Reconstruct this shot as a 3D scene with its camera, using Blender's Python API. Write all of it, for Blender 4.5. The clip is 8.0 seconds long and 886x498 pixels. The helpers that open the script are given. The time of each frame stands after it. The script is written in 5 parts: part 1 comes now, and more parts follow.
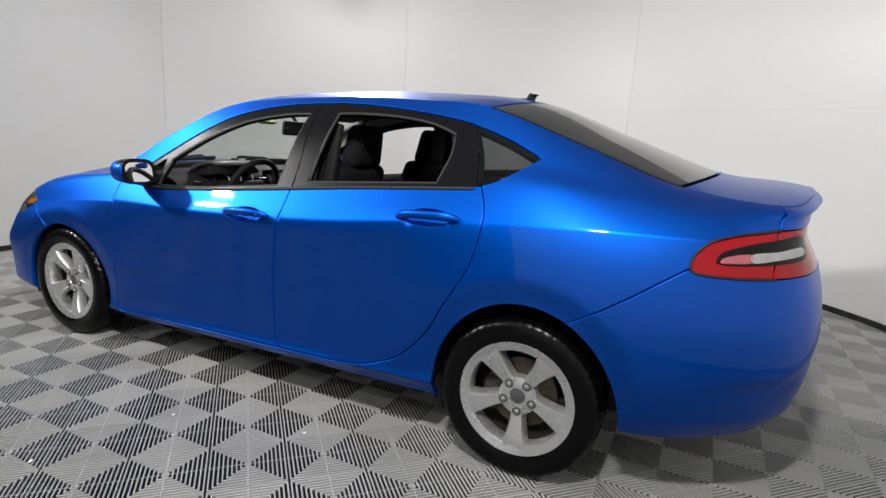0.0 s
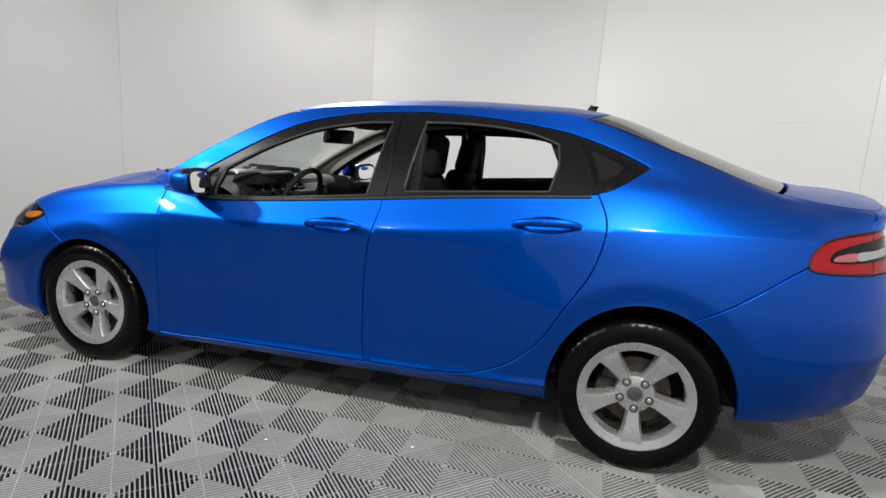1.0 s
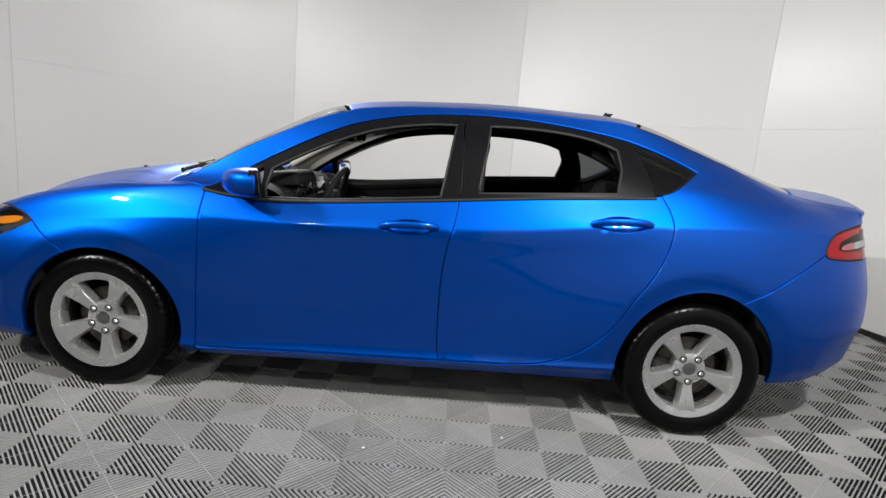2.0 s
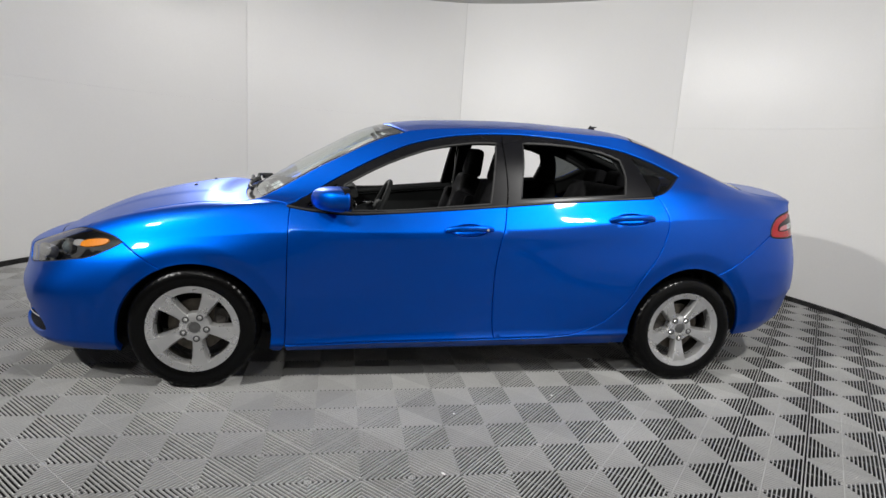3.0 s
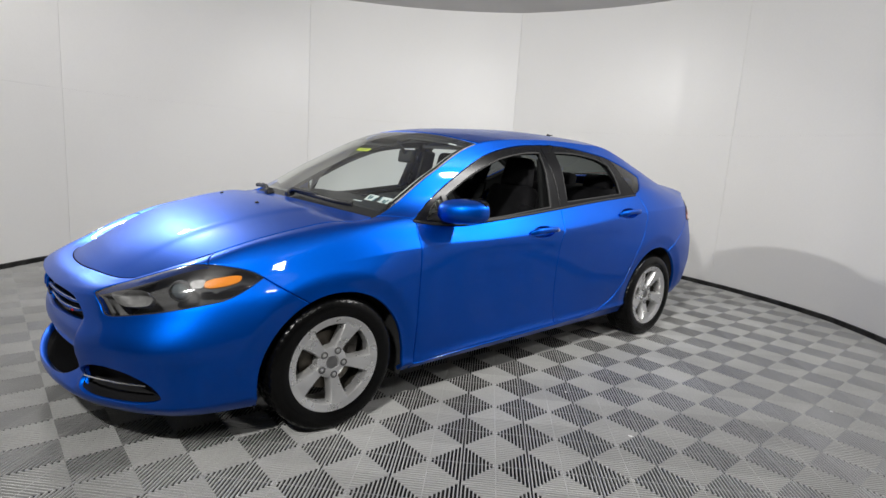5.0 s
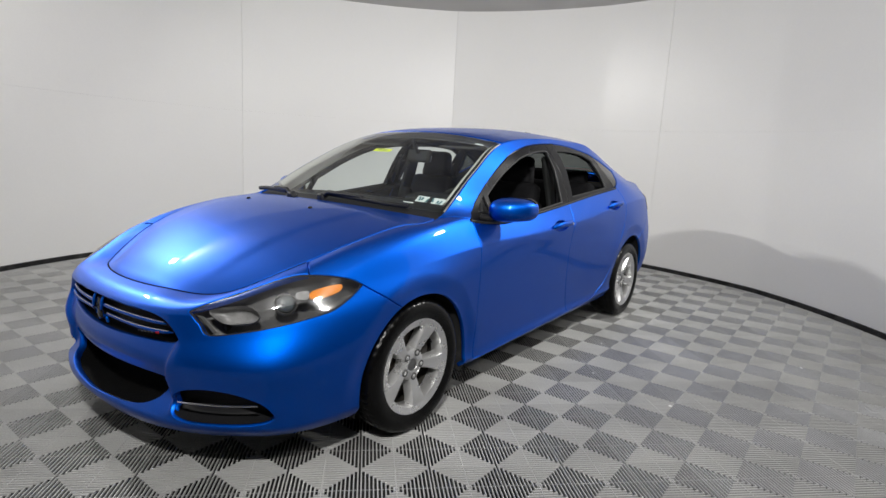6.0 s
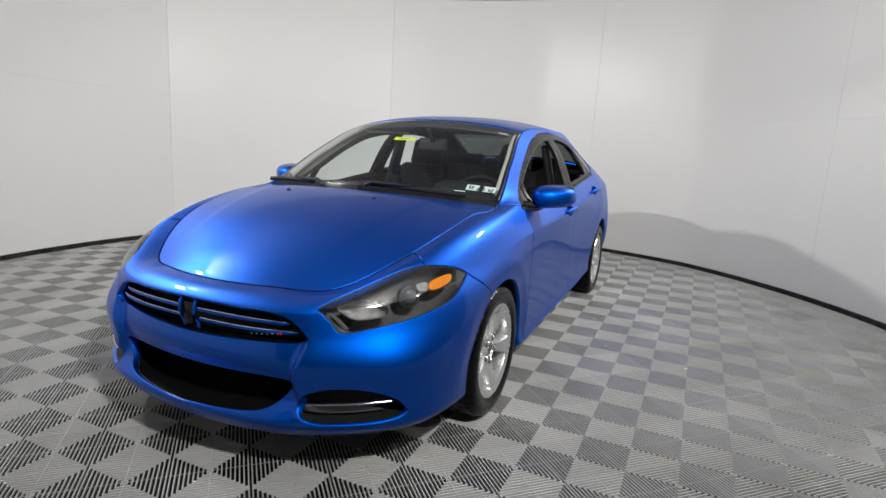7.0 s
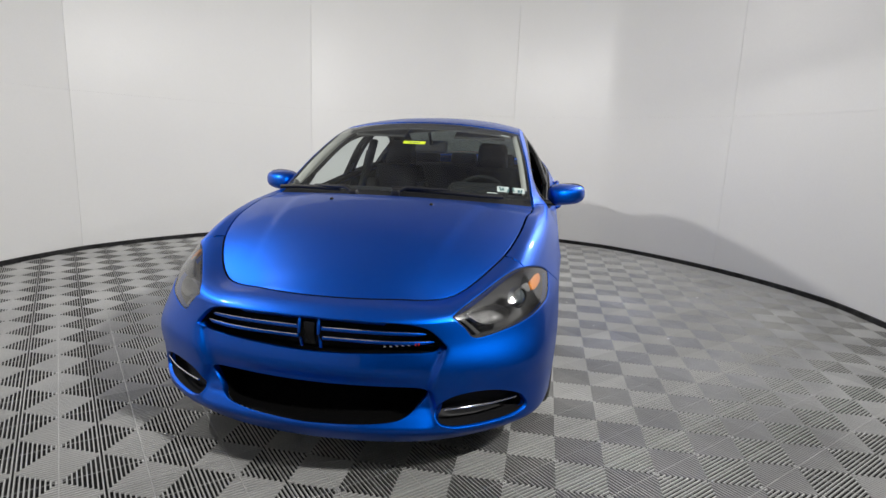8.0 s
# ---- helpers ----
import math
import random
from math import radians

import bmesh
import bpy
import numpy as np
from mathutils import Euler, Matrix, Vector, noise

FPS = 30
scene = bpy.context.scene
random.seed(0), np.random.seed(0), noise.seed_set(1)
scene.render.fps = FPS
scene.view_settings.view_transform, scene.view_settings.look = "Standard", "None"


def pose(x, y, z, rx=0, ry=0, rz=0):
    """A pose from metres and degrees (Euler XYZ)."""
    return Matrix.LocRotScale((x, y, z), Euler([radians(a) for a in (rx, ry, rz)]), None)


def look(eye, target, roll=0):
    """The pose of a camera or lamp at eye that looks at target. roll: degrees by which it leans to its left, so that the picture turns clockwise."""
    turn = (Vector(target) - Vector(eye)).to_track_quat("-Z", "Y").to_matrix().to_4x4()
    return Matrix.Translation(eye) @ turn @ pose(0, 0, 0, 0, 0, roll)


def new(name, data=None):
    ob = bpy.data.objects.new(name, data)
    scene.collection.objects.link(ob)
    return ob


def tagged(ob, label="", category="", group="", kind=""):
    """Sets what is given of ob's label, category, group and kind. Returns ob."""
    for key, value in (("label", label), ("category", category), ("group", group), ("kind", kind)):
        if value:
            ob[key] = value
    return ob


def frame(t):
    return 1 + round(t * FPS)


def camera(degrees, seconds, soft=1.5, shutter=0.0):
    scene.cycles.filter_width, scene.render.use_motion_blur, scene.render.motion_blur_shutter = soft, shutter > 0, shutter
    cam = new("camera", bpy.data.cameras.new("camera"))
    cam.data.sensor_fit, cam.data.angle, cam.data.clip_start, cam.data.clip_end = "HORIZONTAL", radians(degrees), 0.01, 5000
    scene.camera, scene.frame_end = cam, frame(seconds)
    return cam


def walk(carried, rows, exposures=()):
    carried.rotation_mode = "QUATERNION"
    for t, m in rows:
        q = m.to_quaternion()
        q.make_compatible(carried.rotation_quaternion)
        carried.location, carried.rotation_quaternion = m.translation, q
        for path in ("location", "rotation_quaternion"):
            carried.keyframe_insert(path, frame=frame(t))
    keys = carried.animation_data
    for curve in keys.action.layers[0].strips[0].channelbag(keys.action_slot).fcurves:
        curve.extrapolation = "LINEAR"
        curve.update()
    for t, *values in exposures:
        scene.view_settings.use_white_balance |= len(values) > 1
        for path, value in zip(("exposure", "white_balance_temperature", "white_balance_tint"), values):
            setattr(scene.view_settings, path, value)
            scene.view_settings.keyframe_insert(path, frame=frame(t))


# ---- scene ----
cam = camera(77.6, 8.0)
PATH = [
    (0, (-1.888, 2.721, 1.263), (-1.055, 0.948, 0.859), 3.4),
    (0.5, (-1.529, 2.904, 1.231), (-0.848, 1.061, 0.859), 3.8),
    (1, (-1.133, 3.035, 1.224), (-0.607, 1.139, 0.864), 3.8),
    (1.5, (-0.729, 3.141, 1.222), (-0.399, 1.201, 0.864), 4.0),
    (1.7, (-0.497, 3.161, 1.198), (-0.311, 1.202, 0.844), 4.5),
    (2.8, (0.457, 3.632, 1.277), (0.173, 1.686, 0.913), 4.0),
    (3, (0.64, 3.667, 1.286), (0.274, 1.735, 0.922), 3.6),
    (3.5, (1.115, 3.555, 1.263), (0.508, 1.682, 0.913), 3.1),
    (4, (1.623, 3.417, 1.231), (0.757, 1.645, 0.902), 2.9),
    (4.2, (1.812, 3.344, 1.267), (0.857, 1.619, 0.928), 2.9),
    (5.3, (2.781, 2.811, 1.285), (1.4, 1.403, 0.955), 3.4),
    (5.5, (2.913, 2.719, 1.279), (1.478, 1.363, 0.955), 2.9),
    (6, (3.198, 2.375, 1.277), (1.625, 1.189, 0.934), 3.1),
    (6.5, (3.51, 2.042, 1.261), (1.816, 1.042, 0.902), 3.3),
    (7, (3.706, 1.639, 1.242), (1.915, 0.828, 0.876), 3.2),
    (7.5, (3.901, 1.238, 1.24), (2.023, 0.656, 0.871), 2.7),
    (8, (4.087, 0.793, 1.277), (2.154, 0.445, 0.9), 2.2),
]
walk(cam, [(t, look(eye, target, roll)) for t, eye, target, roll in PATH], [(0, .15), (1.7, .12), (2.8, .08), (8, .03)])

# ---- light: a dim sky outside, and the ceiling lamps of the booth ----
CENTRE, RADIUS, HEIGHT = (.018, -.321), 3.86, 3.2
world = bpy.data.worlds.new("world")
scene.world = world
world.use_nodes = True
world.node_tree.nodes["Background"].inputs[0].default_value = (.5, .5, .5, 1)
world.node_tree.nodes["Background"].inputs[1].default_value = .05
scene.view_settings.exposure = 0.0


def ceiling_lamp(degrees, radius, z, power, long, wide, tilt, aim=0.0, spread=180.0):
    """A lamp under the ceiling; tilt turns it up from the floor to the far wall, aim sideways."""
    data = bpy.data.lights.new("ceiling_lamp", "AREA")
    data.shape, data.size, data.size_y, data.energy, data.color = "RECTANGLE", long, wide, power, (1, .985, .96)
    data.spread = radians(spread)
    ob = new("ceiling_lamp", data)
    x, y = CENTRE[0] + radius * math.cos(radians(degrees)), CENTRE[1] + radius * math.sin(radians(degrees))
    ob.matrix_world = pose(x, y, z, 0, 0, degrees + 90 + aim) @ pose(0, 0, 0, tilt, 0, 0)
    return ob


LAMPS = []
# lamps under the ceiling over the open side of the booth
for degrees, radius, power, tilt, aim, spread in ((-52, 3.3, 82.0, 68, 0, 160), (40, 4.8, 82.0, 70, 0, 125), (72, 4.6, 16.0, 72, 0, 130), (118, 3.5, 66.0, 56, 6, 150)):
    LAMPS.append(ceiling_lamp(degrees, radius, HEIGHT - .17, power, .28, .13, tilt, aim, spread))

# ---- materials ----
def material(name, color, rough=.5, metal=0.0, coat=0.0, coat_rough=.03, spec=.5, grain=None, bump=None, vary=.0, vary_scale=3.0, island=False):
    """A Principled material. grain: (scale, amount) of fine colour noise; bump: (scale, metres); vary: slow change of tone and gloss."""
    m = bpy.data.materials.new(name)
    m.use_nodes = True
    nodes, links = m.node_tree.nodes, m.node_tree.links
    b = nodes["Principled BSDF"]
    b.inputs["Base Color"].default_value = (*color, 1)
    b.inputs["Roughness"].default_value, b.inputs["Metallic"].default_value = rough, metal
    b.inputs["Coat Weight"].default_value, b.inputs["Coat Roughness"].default_value = coat, coat_rough
    b.inputs["Specular IOR Level"].default_value = spec
    where = nodes.new("ShaderNodeNewGeometry").outputs["Position"]
    tone = None

    def noise_of(scale, detail=3.0):
        n = nodes.new("ShaderNodeTexNoise")
        n.inputs["Scale"].default_value, n.inputs["Detail"].default_value = scale, detail
        links.new(where, n.inputs["Vector"])
        return n.outputs["Fac"]

    def scaled(value, low, high):
        r = nodes.new("ShaderNodeMapRange")
        r.inputs["From Min"].default_value, r.inputs["From Max"].default_value = .3, .7
        r.inputs["To Min"].default_value, r.inputs["To Max"].default_value = low, high
        links.new(value, r.inputs["Value"])
        return r.outputs["Result"]

    def times(a, c):
        n = nodes.new("ShaderNodeMath")
        n.operation = "MULTIPLY"
        links.new(a, n.inputs[0])
        links.new(c, n.inputs[1])
        return n.outputs[0]

    if grain:
        tone = scaled(noise_of(grain[0]), 1 - grain[1], 1 + grain[1])
    if vary:
        slow = noise_of(vary_scale, 5.0)
        value = scaled(slow, 1 - vary, 1 + vary)
        tone = times(tone, value) if tone else value
        links.new(scaled(slow, rough * (1 + vary), rough * (1 - vary)), b.inputs["Roughness"])
    if island:
        r = nodes.new("ShaderNodeObjectInfo")
        value = nodes.new("ShaderNodeMapRange")
        value.inputs["To Min"].default_value, value.inputs["To Max"].default_value = .9, 1.08
        links.new(r.outputs["Random"], value.inputs["Value"])
        tone = times(tone, value.outputs["Result"]) if tone else value.outputs["Result"]
    if tone:
        mix = nodes.new("ShaderNodeVectorMath")
        mix.operation = "SCALE"
        mix.inputs[0].default_value = color
        links.new(tone, mix.inputs["Scale"])
        links.new(mix.outputs[0], b.inputs["Base Color"])
    if bump:
        n = nodes.new("ShaderNodeBump")
        n.inputs["Distance"].default_value = bump[1]
        links.new(noise_of(bump[0], 4.0), n.inputs["Height"])
        links.new(n.outputs["Normal"], b.inputs["Normal"])
    return m


def glass(name, tint, gloss=.02, strength=.05, power=3.6):
    """A thin pane: clear or tinted, with a real mirror-like sheen."""
    m = bpy.data.materials.new(name)
    m.use_nodes = True
    nodes, links = m.node_tree.nodes, m.node_tree.links
    nodes.remove(nodes["Principled BSDF"])
    clear, shine, mix, edge, bend, part_of = (nodes.new("ShaderNode" + k) for k in ("BsdfTransparent", "BsdfGlossy", "MixShader", "LayerWeight", "Math", "MapRange"))
    clear.inputs["Color"].default_value = (*tint, 1)
    shine.inputs["Roughness"].default_value = gloss
    edge.inputs["Blend"].default_value = .5
    bend.operation = "POWER"
    bend.inputs[1].default_value = power
    part_of.inputs["To Min"].default_value, part_of.inputs["To Max"].default_value = strength, .96
    links.new(edge.outputs["Facing"], bend.inputs[0])
    links.new(bend.outputs[0], part_of.inputs["Value"])
    links.new(part_of.outputs["Result"], mix.inputs[0])
    links.new(clear.outputs[0], mix.inputs[1])
    links.new(shine.outputs[0], mix.inputs[2])
    links.new(mix.outputs[0], nodes["Material Output"].inputs["Surface"])
    return m


PAINT = material("blue_pearl_paint", (.0, .090, .54), rough=.45, metal=1.0, coat=.45, coat_rough=.03, grain=(900, .12), vary=.03, vary_scale=2)
GLOSS_BLACK = material("gloss_black_trim", (.006, .006, .007), rough=.07, spec=.2, vary=.1)
FRAME_BLACK = material("satin_black_frame", (.005, .005, .006), rough=.28, spec=.14, vary=.1)
TRIM = material("black_plastic", (.011, .011, .012), rough=.5, spec=.2, bump=(600, .0004), vary=.12)
RUBBER = material("tyre_rubber", (.002, .002, .002), rough=.22, spec=.2, grain=(200, .2), bump=(300, .0005), vary=.2, vary_scale=9)
SEAL = material("rubber_seal", (.01, .01, .01), rough=.6, grain=(200, .15))
ALLOY = material("silver_alloy", (.64, .64, .635), rough=.28, metal=.78, grain=(400, .02), vary=.06, vary_scale=14)
ALLOY_DARK = material("alloy_barrel", (.07, .065, .055), rough=.5, metal=.7, vary=.3, vary_scale=12)
STEEL = material("brake_steel", (.09, .078, .064), rough=.42, metal=.8, vary=.3, vary_scale=25, grain=(300, .15))
CAP = material("grey_wheel_cap", (.22, .22, .22), rough=.35, metal=.9, vary=.1, vary_scale=40)
CAST = material("cast_iron", (.05, .045, .04), rough=.7, metal=.3, vary=.3, vary_scale=20)
CHROME = material("chrome", (.8, .8, .8), rough=.08, metal=1.0, vary=.1, vary_scale=30)
UNDER = material("underbody_black", (.012, .012, .012), rough=.85, vary=.3, vary_scale=6)
DEEP = material("deep_black_mesh", (.002, .002, .002), rough=.9, bump=(120, .004), spec=.1, grain=(150, .4))
LINER = material("wheel_arch_felt", (.010, .010, .010), rough=.95, bump=(150, .002), vary=.3, vary_scale=10)
CLOTH = material("black_seat_cloth", (.008, .008, .009), rough=.92, spec=.12, bump=(700, .0008), grain=(350, .3), vary=.2, vary_scale=7)
DASH = material("soft_dash_plastic", (.008, .009, .009), spec=.25, rough=.75, bump=(500, .0005), vary=.1, vary_scale=8)
HEADLINER = material("grey_headliner", (.085, .083, .078), rough=.95, bump=(400, .0006), vary=.05, vary_scale=6)
PILLAR_TRIM = material("light_grey_pillar_trim", (.42, .41, .38), rough=.7, bump=(400, .0004), vary=.05, vary_scale=8)
CARPET = material("black_carpet", (.015, .015, .015), rough=1.0, bump=(260, .003), grain=(120, .4))
WINDSHIELD_GLASS = glass("windscreen_glass", (.80, .87, .84), .02, .02, 3.2)
TINT_GLASS = glass("tinted_glass", (.13, .14, .14))
REAR_GLASS = glass("rear_window_glass", (.20, .22, .215), .03, .06, 2.8)
SIDE_GLASS = glass("clear_side_glass", (.82, .88, .86))
PINK_LENS = material("pale_red_lens", (.42, .10, .12), rough=.12, coat=.6, vary=.1, vary_scale=30)
LENS = glass("lamp_lens", (.78, .78, .77), .09, .16, 2.8)
LAMP_SILVER = material("lamp_reflector", (.30, .30, .30), rough=.6, metal=.5, vary=.15, vary_scale=40)
LAMP_BLACK = material("lamp_bezel_black", (.06, .06, .06), rough=.55, vary=.1, vary_scale=20)
AMBER = material("amber_reflector", (.85, .27, .01), rough=.25, coat=.5, grain=(300, .15))
RED_LENS = material("red_tail_lens", (.32, .003, .008), rough=.1, spec=.35, grain=(150, .2))
CLEAR_GREY = material("grey_reverse_lens", (.36, .36, .36), rough=.12, coat=.6, vary=.1, vary_scale=30)
MARKER_GREY = material("grey_marker_lens", (.10, .10, .10), rough=.35, vary=.1, vary_scale=30)
MIRROR = material("mirror_glass", (.85, .86, .86), rough=.01, metal=1.0)
STICKER_YELLOW = material("yellow_tag", (.75, .85, .02), rough=.6, grain=(300, .05))
STICKER_WHITE = material("white_sticker", (.62, .65, .64), rough=.5, grain=(300, .06))
STICKER_INK = material("sticker_ink", (.05, .14, .16), rough=.5, grain=(300, .1))
RED_INK = material("red_badge", (.55, .02, .02), rough=.3, grain=(200, .1))
SCREEN = material("dark_screen", (.12, .14, .15), rough=.08, coat=1.0, vary=.1, vary_scale=30)
WALL = material("white_wall_panel", (.80, .795, .775), rough=.34, bump=(5, .0015), grain=(60, .01), vary=.015, vary_scale=.9)
WALL_EDGE = material("wall_joint_grey", (.45, .44, .42), rough=.8, vary=.1, vary_scale=3)
SHOP_WALL = material("dark_shop_wall", (.04, .04, .04), rough=.8, bump=(20, .003), vary=.2, vary_scale=1.5)
SCUFF = material("black_wall_base", (.012, .012, .012), rough=.8, bump=(40, .006), vary=.4, vary_scale=9)
CEILING = material("grey_ceiling", (.6, .59, .575), rough=.9, bump=(30, .003), vary=.06, vary_scale=1.2)
TILE = material("grey_floor_tile", (.395, .395, .385), rough=.55, spec=.25, grain=(220, .10), bump=(500, .0003), vary=.12, vary_scale=1.7, island=True)
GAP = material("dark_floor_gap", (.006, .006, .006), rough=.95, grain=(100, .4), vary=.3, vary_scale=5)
WHITE_BIT = material("white_paper_bit", (.8, .8, .78), rough=.7, grain=(200, .05))
DARK_BIT = material("dark_grit", (.02, .018, .015), rough=.8, grain=(200, .2))


# ---- building helpers ----
def mesh_of(name, verts, faces, normals=None, smooth=True):
    me = bpy.data.meshes.new(name)
    me.from_pydata([tuple(float(c) for c in p) for p in verts], [], [tuple(int(i) for i in f) for f in faces])
    me.update()
    if smooth:
        me.polygons.foreach_set("use_smooth", [True] * len(me.polygons))
    if normals is not None:
        me.normals_split_custom_set_from_vertices([tuple(float(c) for c in n) for n in normals])
    return me


def part(name, shape, mat, parent=None, label=""):
    """Links a bmesh or a mesh as one object."""
    if isinstance(shape, bmesh.types.BMesh):
        me = bpy.data.meshes.new(name)
        shape.to_mesh(me)
        shape.free()
    else:
        me = shape
    for m in (mat if isinstance(mat, (list, tuple)) else [mat]):
        if not me.materials or isinstance(mat, (list, tuple)):
            me.materials.append(m)
    ob = new(name, me)
    if parent:
        ob.parent = parent
    if label:
        ob["label"] = label
    return ob


def smooth_bm(bm, angle=40):
    for f in bm.faces:
        f.smooth = True
    for e in bm.edges:
        if len(e.link_faces) == 2 and e.calc_face_angle(0) > radians(angle):
            e.smooth = False
    return bm


def block(size, at=(0, 0, 0), turn=(0, 0, 0), bevel=.01, segments=2, bm=None, taper=None):
    """A bevelled box, added to bm. taper: (x, y) scale of its top."""
    bm = bm or bmesh.new()
    made = bmesh.ops.create_cube(bm, size=1)["verts"]
    for v in made:
        v.co = Vector((v.co.x * size[0], v.co.y * size[1], v.co.z * size[2]))
        if taper and v.co.z > 0:
            v.co.x, v.co.y = v.co.x * taper[0], v.co.y * taper[1]
    if bevel:
        edges = {e for v in made for e in v.link_edges}
        made = list({v for f in bmesh.ops.bevel(bm, geom=list(edges), offset=bevel, segments=segments, affect="EDGES", profile=.6)["faces"] for v in f.verts} | {v for v in made if v.is_valid})
    bmesh.ops.transform(bm, matrix=pose(*at, *turn), verts=made)
    return bm


def lathe(profile, steps=48, axis="y", bm=None):
    """Turns (radius, along) pairs round an axis."""
    bm = bm or bmesh.new()
    rings = []
    for k in range(steps):
        a = k * math.tau / steps
        rings.append([bm.verts.new((r * math.cos(a), s, r * math.sin(a)) if axis == "y" else (r * math.cos(a), r * math.sin(a), s)) for r, s in profile])
    for k in range(steps):
        one, two = rings[k], rings[(k + 1) % steps]
        for i in range(len(profile) - 1):
            bm.faces.new((one[i], one[i + 1], two[i + 1], two[i]))
    bmesh.ops.recalc_face_normals(bm, faces=bm.faces)
    return bm


def tube(points, radius, sides=8, closed=False, bm=None, flat=1.0):
    """A round bar along points."""
    bm = bm or bmesh.new()
    pts = [Vector(p) for p in points]
    n = len(pts)
    rings = []
    for i, p in enumerate(pts):
        ahead = pts[(i + 1) % n] if closed or i < n - 1 else p
        back = pts[i - 1] if closed or i else p
        t = (ahead - back).normalized()
        a = t.cross(Vector((0, 0, 1)) if abs(t.z) < .9 else Vector((1, 0, 0))).normalized()
        b = t.cross(a)
        r = radius[i] if isinstance(radius, (list, tuple)) else radius
        rings.append([bm.verts.new(p + a * r * math.cos(k * math.tau / sides) + b * r * flat * math.sin(k * math.tau / sides)) for k in range(sides)])
    for i in range(n if closed else n - 1):
        one, two = rings[i], rings[(i + 1) % n]
        for k in range(sides):
            bm.faces.new((one[k], one[(k + 1) % sides], two[(k + 1) % sides], two[k]))
    if not closed:
        bm.faces.new(rings[0][::-1])
        bm.faces.new(rings[-1])
    bmesh.ops.recalc_face_normals(bm, faces=bm.faces)
    return smooth_bm(bm, 60)


def curve_through(points, count=60, closed=False):
    """A smooth line through points, evenly sampled."""
    p = np.array(points, float)
    n = len(p)
    out = []
    for i in range(n if closed else n - 1):
        a, b, c, d = (p[(i + k) % n] if closed else p[min(max(i + k, 0), n - 1)] for k in (-1, 0, 1, 2))
        for f in np.linspace(0, 1, max(2, count // n), endpoint=False):
            out.append(b + .5 * f * (c - a + f * (2 * a - 5 * b + 4 * c - d + f * (3 * (b - c) + d - a))))
    if not closed:
        out.append(p[-1])
    return np.array(out)


# ---- the booth: a round white wall, a flat ceiling, a floor of ribbed tiles ----
SEAM, FLATTER = 42.5, .05


def wall_radius(degrees):
    """The round wall; it opens into a deeper bay on the side where the camera passes."""
    def ease(t):
        t = min(max(t, 0), 1)
        return t * t * (3 - 2 * t)
    d = (degrees + 180) % 360 - 180
    if not 6 < d < 98:
        across = 2 * (((d + 62) / SEAM) % 1) - 1
        return RADIUS - FLATTER * (1 - across * across)
    return RADIUS - FLATTER * .2 + 1.3 * ease((d - 6) / 9) * ease((98 - d) / 14)


def wall_point(degrees, extra=0.0):
    r = wall_radius(degrees) + extra
    return CENTRE[0] + r * math.cos(radians(degrees)), CENTRE[1] + r * math.sin(radians(degrees))


def wall_strip(start, end, low, high, near, far, step=1.5):
    """A curved slab between two angles."""
    bm = bmesh.new()
    count = max(2, int(abs(end - start) / step))
    rows = []
    for k in range(count + 1):
        a = start + (end - start) * k / count
        rows.append([bm.verts.new((*wall_point(a, e), z)) for e, z in ((near, low), (near, high), (far, high), (far, low))])
    for one, two in zip(rows, rows[1:]):
        for i in range(4):
            bm.faces.new((one[i], one[(i + 1) % 4], two[(i + 1) % 4], two[i]))
    bm.faces.new(rows[0])
    bm.faces.new(rows[-1][::-1])
    bmesh.ops.recalc_face_normals(bm, faces=bm.faces)
    return smooth_bm(bm, 30)


wall = tagged(part("wall_round", wall_strip(98, 366, 0, HEIGHT, .012, .10), WALL_EDGE), "round white booth wall of smooth curved panels", "wall", kind="structure")
edges = [6.0, -19.5] + [-62.0 - SEAM * k for k in range(5)] + [-262.0]
for end, start in zip(edges, edges[1:]):
    part("wall_panel", wall_strip(start + .02, end - .02, .044, 1.6695, 0, .012), WALL, wall)
    part("wall_panel", wall_strip(start + .02, end - .02, 1.6705, HEIGHT, 0, .012), WALL, wall)
tagged(part("wall_bay", wall_strip(6, 98, 0, HEIGHT, .012, .10), SHOP_WALL), "plain dark grey wall of the bay", "wall", kind="structure")
tagged(part("baseboard", wall_strip(0, 360, -.02, .042, -.018, .012), SCUFF), "scuffed black strip along the foot of the wall", "baseboard", kind="structure")

bm = bmesh.new()
ring = [bm.verts.new((*wall_point(a, .1), HEIGHT)) for a in range(0, 360, 4)]
low_face = bm.faces.new(ring)
bmesh.ops.extrude_face_region(bm, geom=[low_face])
for v in list(bm.verts)[90:]:
    v.co.z += .1
bmesh.ops.recalc_face_normals(bm, faces=bm.faces)
tagged(part("ceiling", bm, CEILING), "plain grey booth ceiling", "ceiling", kind="structure")

# housings of the ceiling lamps, behind their bright faces
for lamp in LAMPS:
    fixture = tagged(new("ceiling_light"), "dark rectangular flood lamp hung under the ceiling", "ceiling light", "flood lamps")
    fixture.matrix_basis = Matrix.Translation(lamp.matrix_world.translation)
    turn = lamp.matrix_world.to_3x3().to_4x4()
    bm = block((.33, .18, .05), (0, 0, .032), bevel=.012)
    bmesh.ops.transform(bm, matrix=turn, verts=bm.verts)
    part("housing", smooth_bm(bm), SHOP_WALL, fixture)
    back = turn @ Vector((0, 0, .05))
    part("stem", tube([tuple(back), (back.x, back.y, HEIGHT - lamp.matrix_world.translation.z + .005)], .012, 8), SHOP_WALL, fixture)

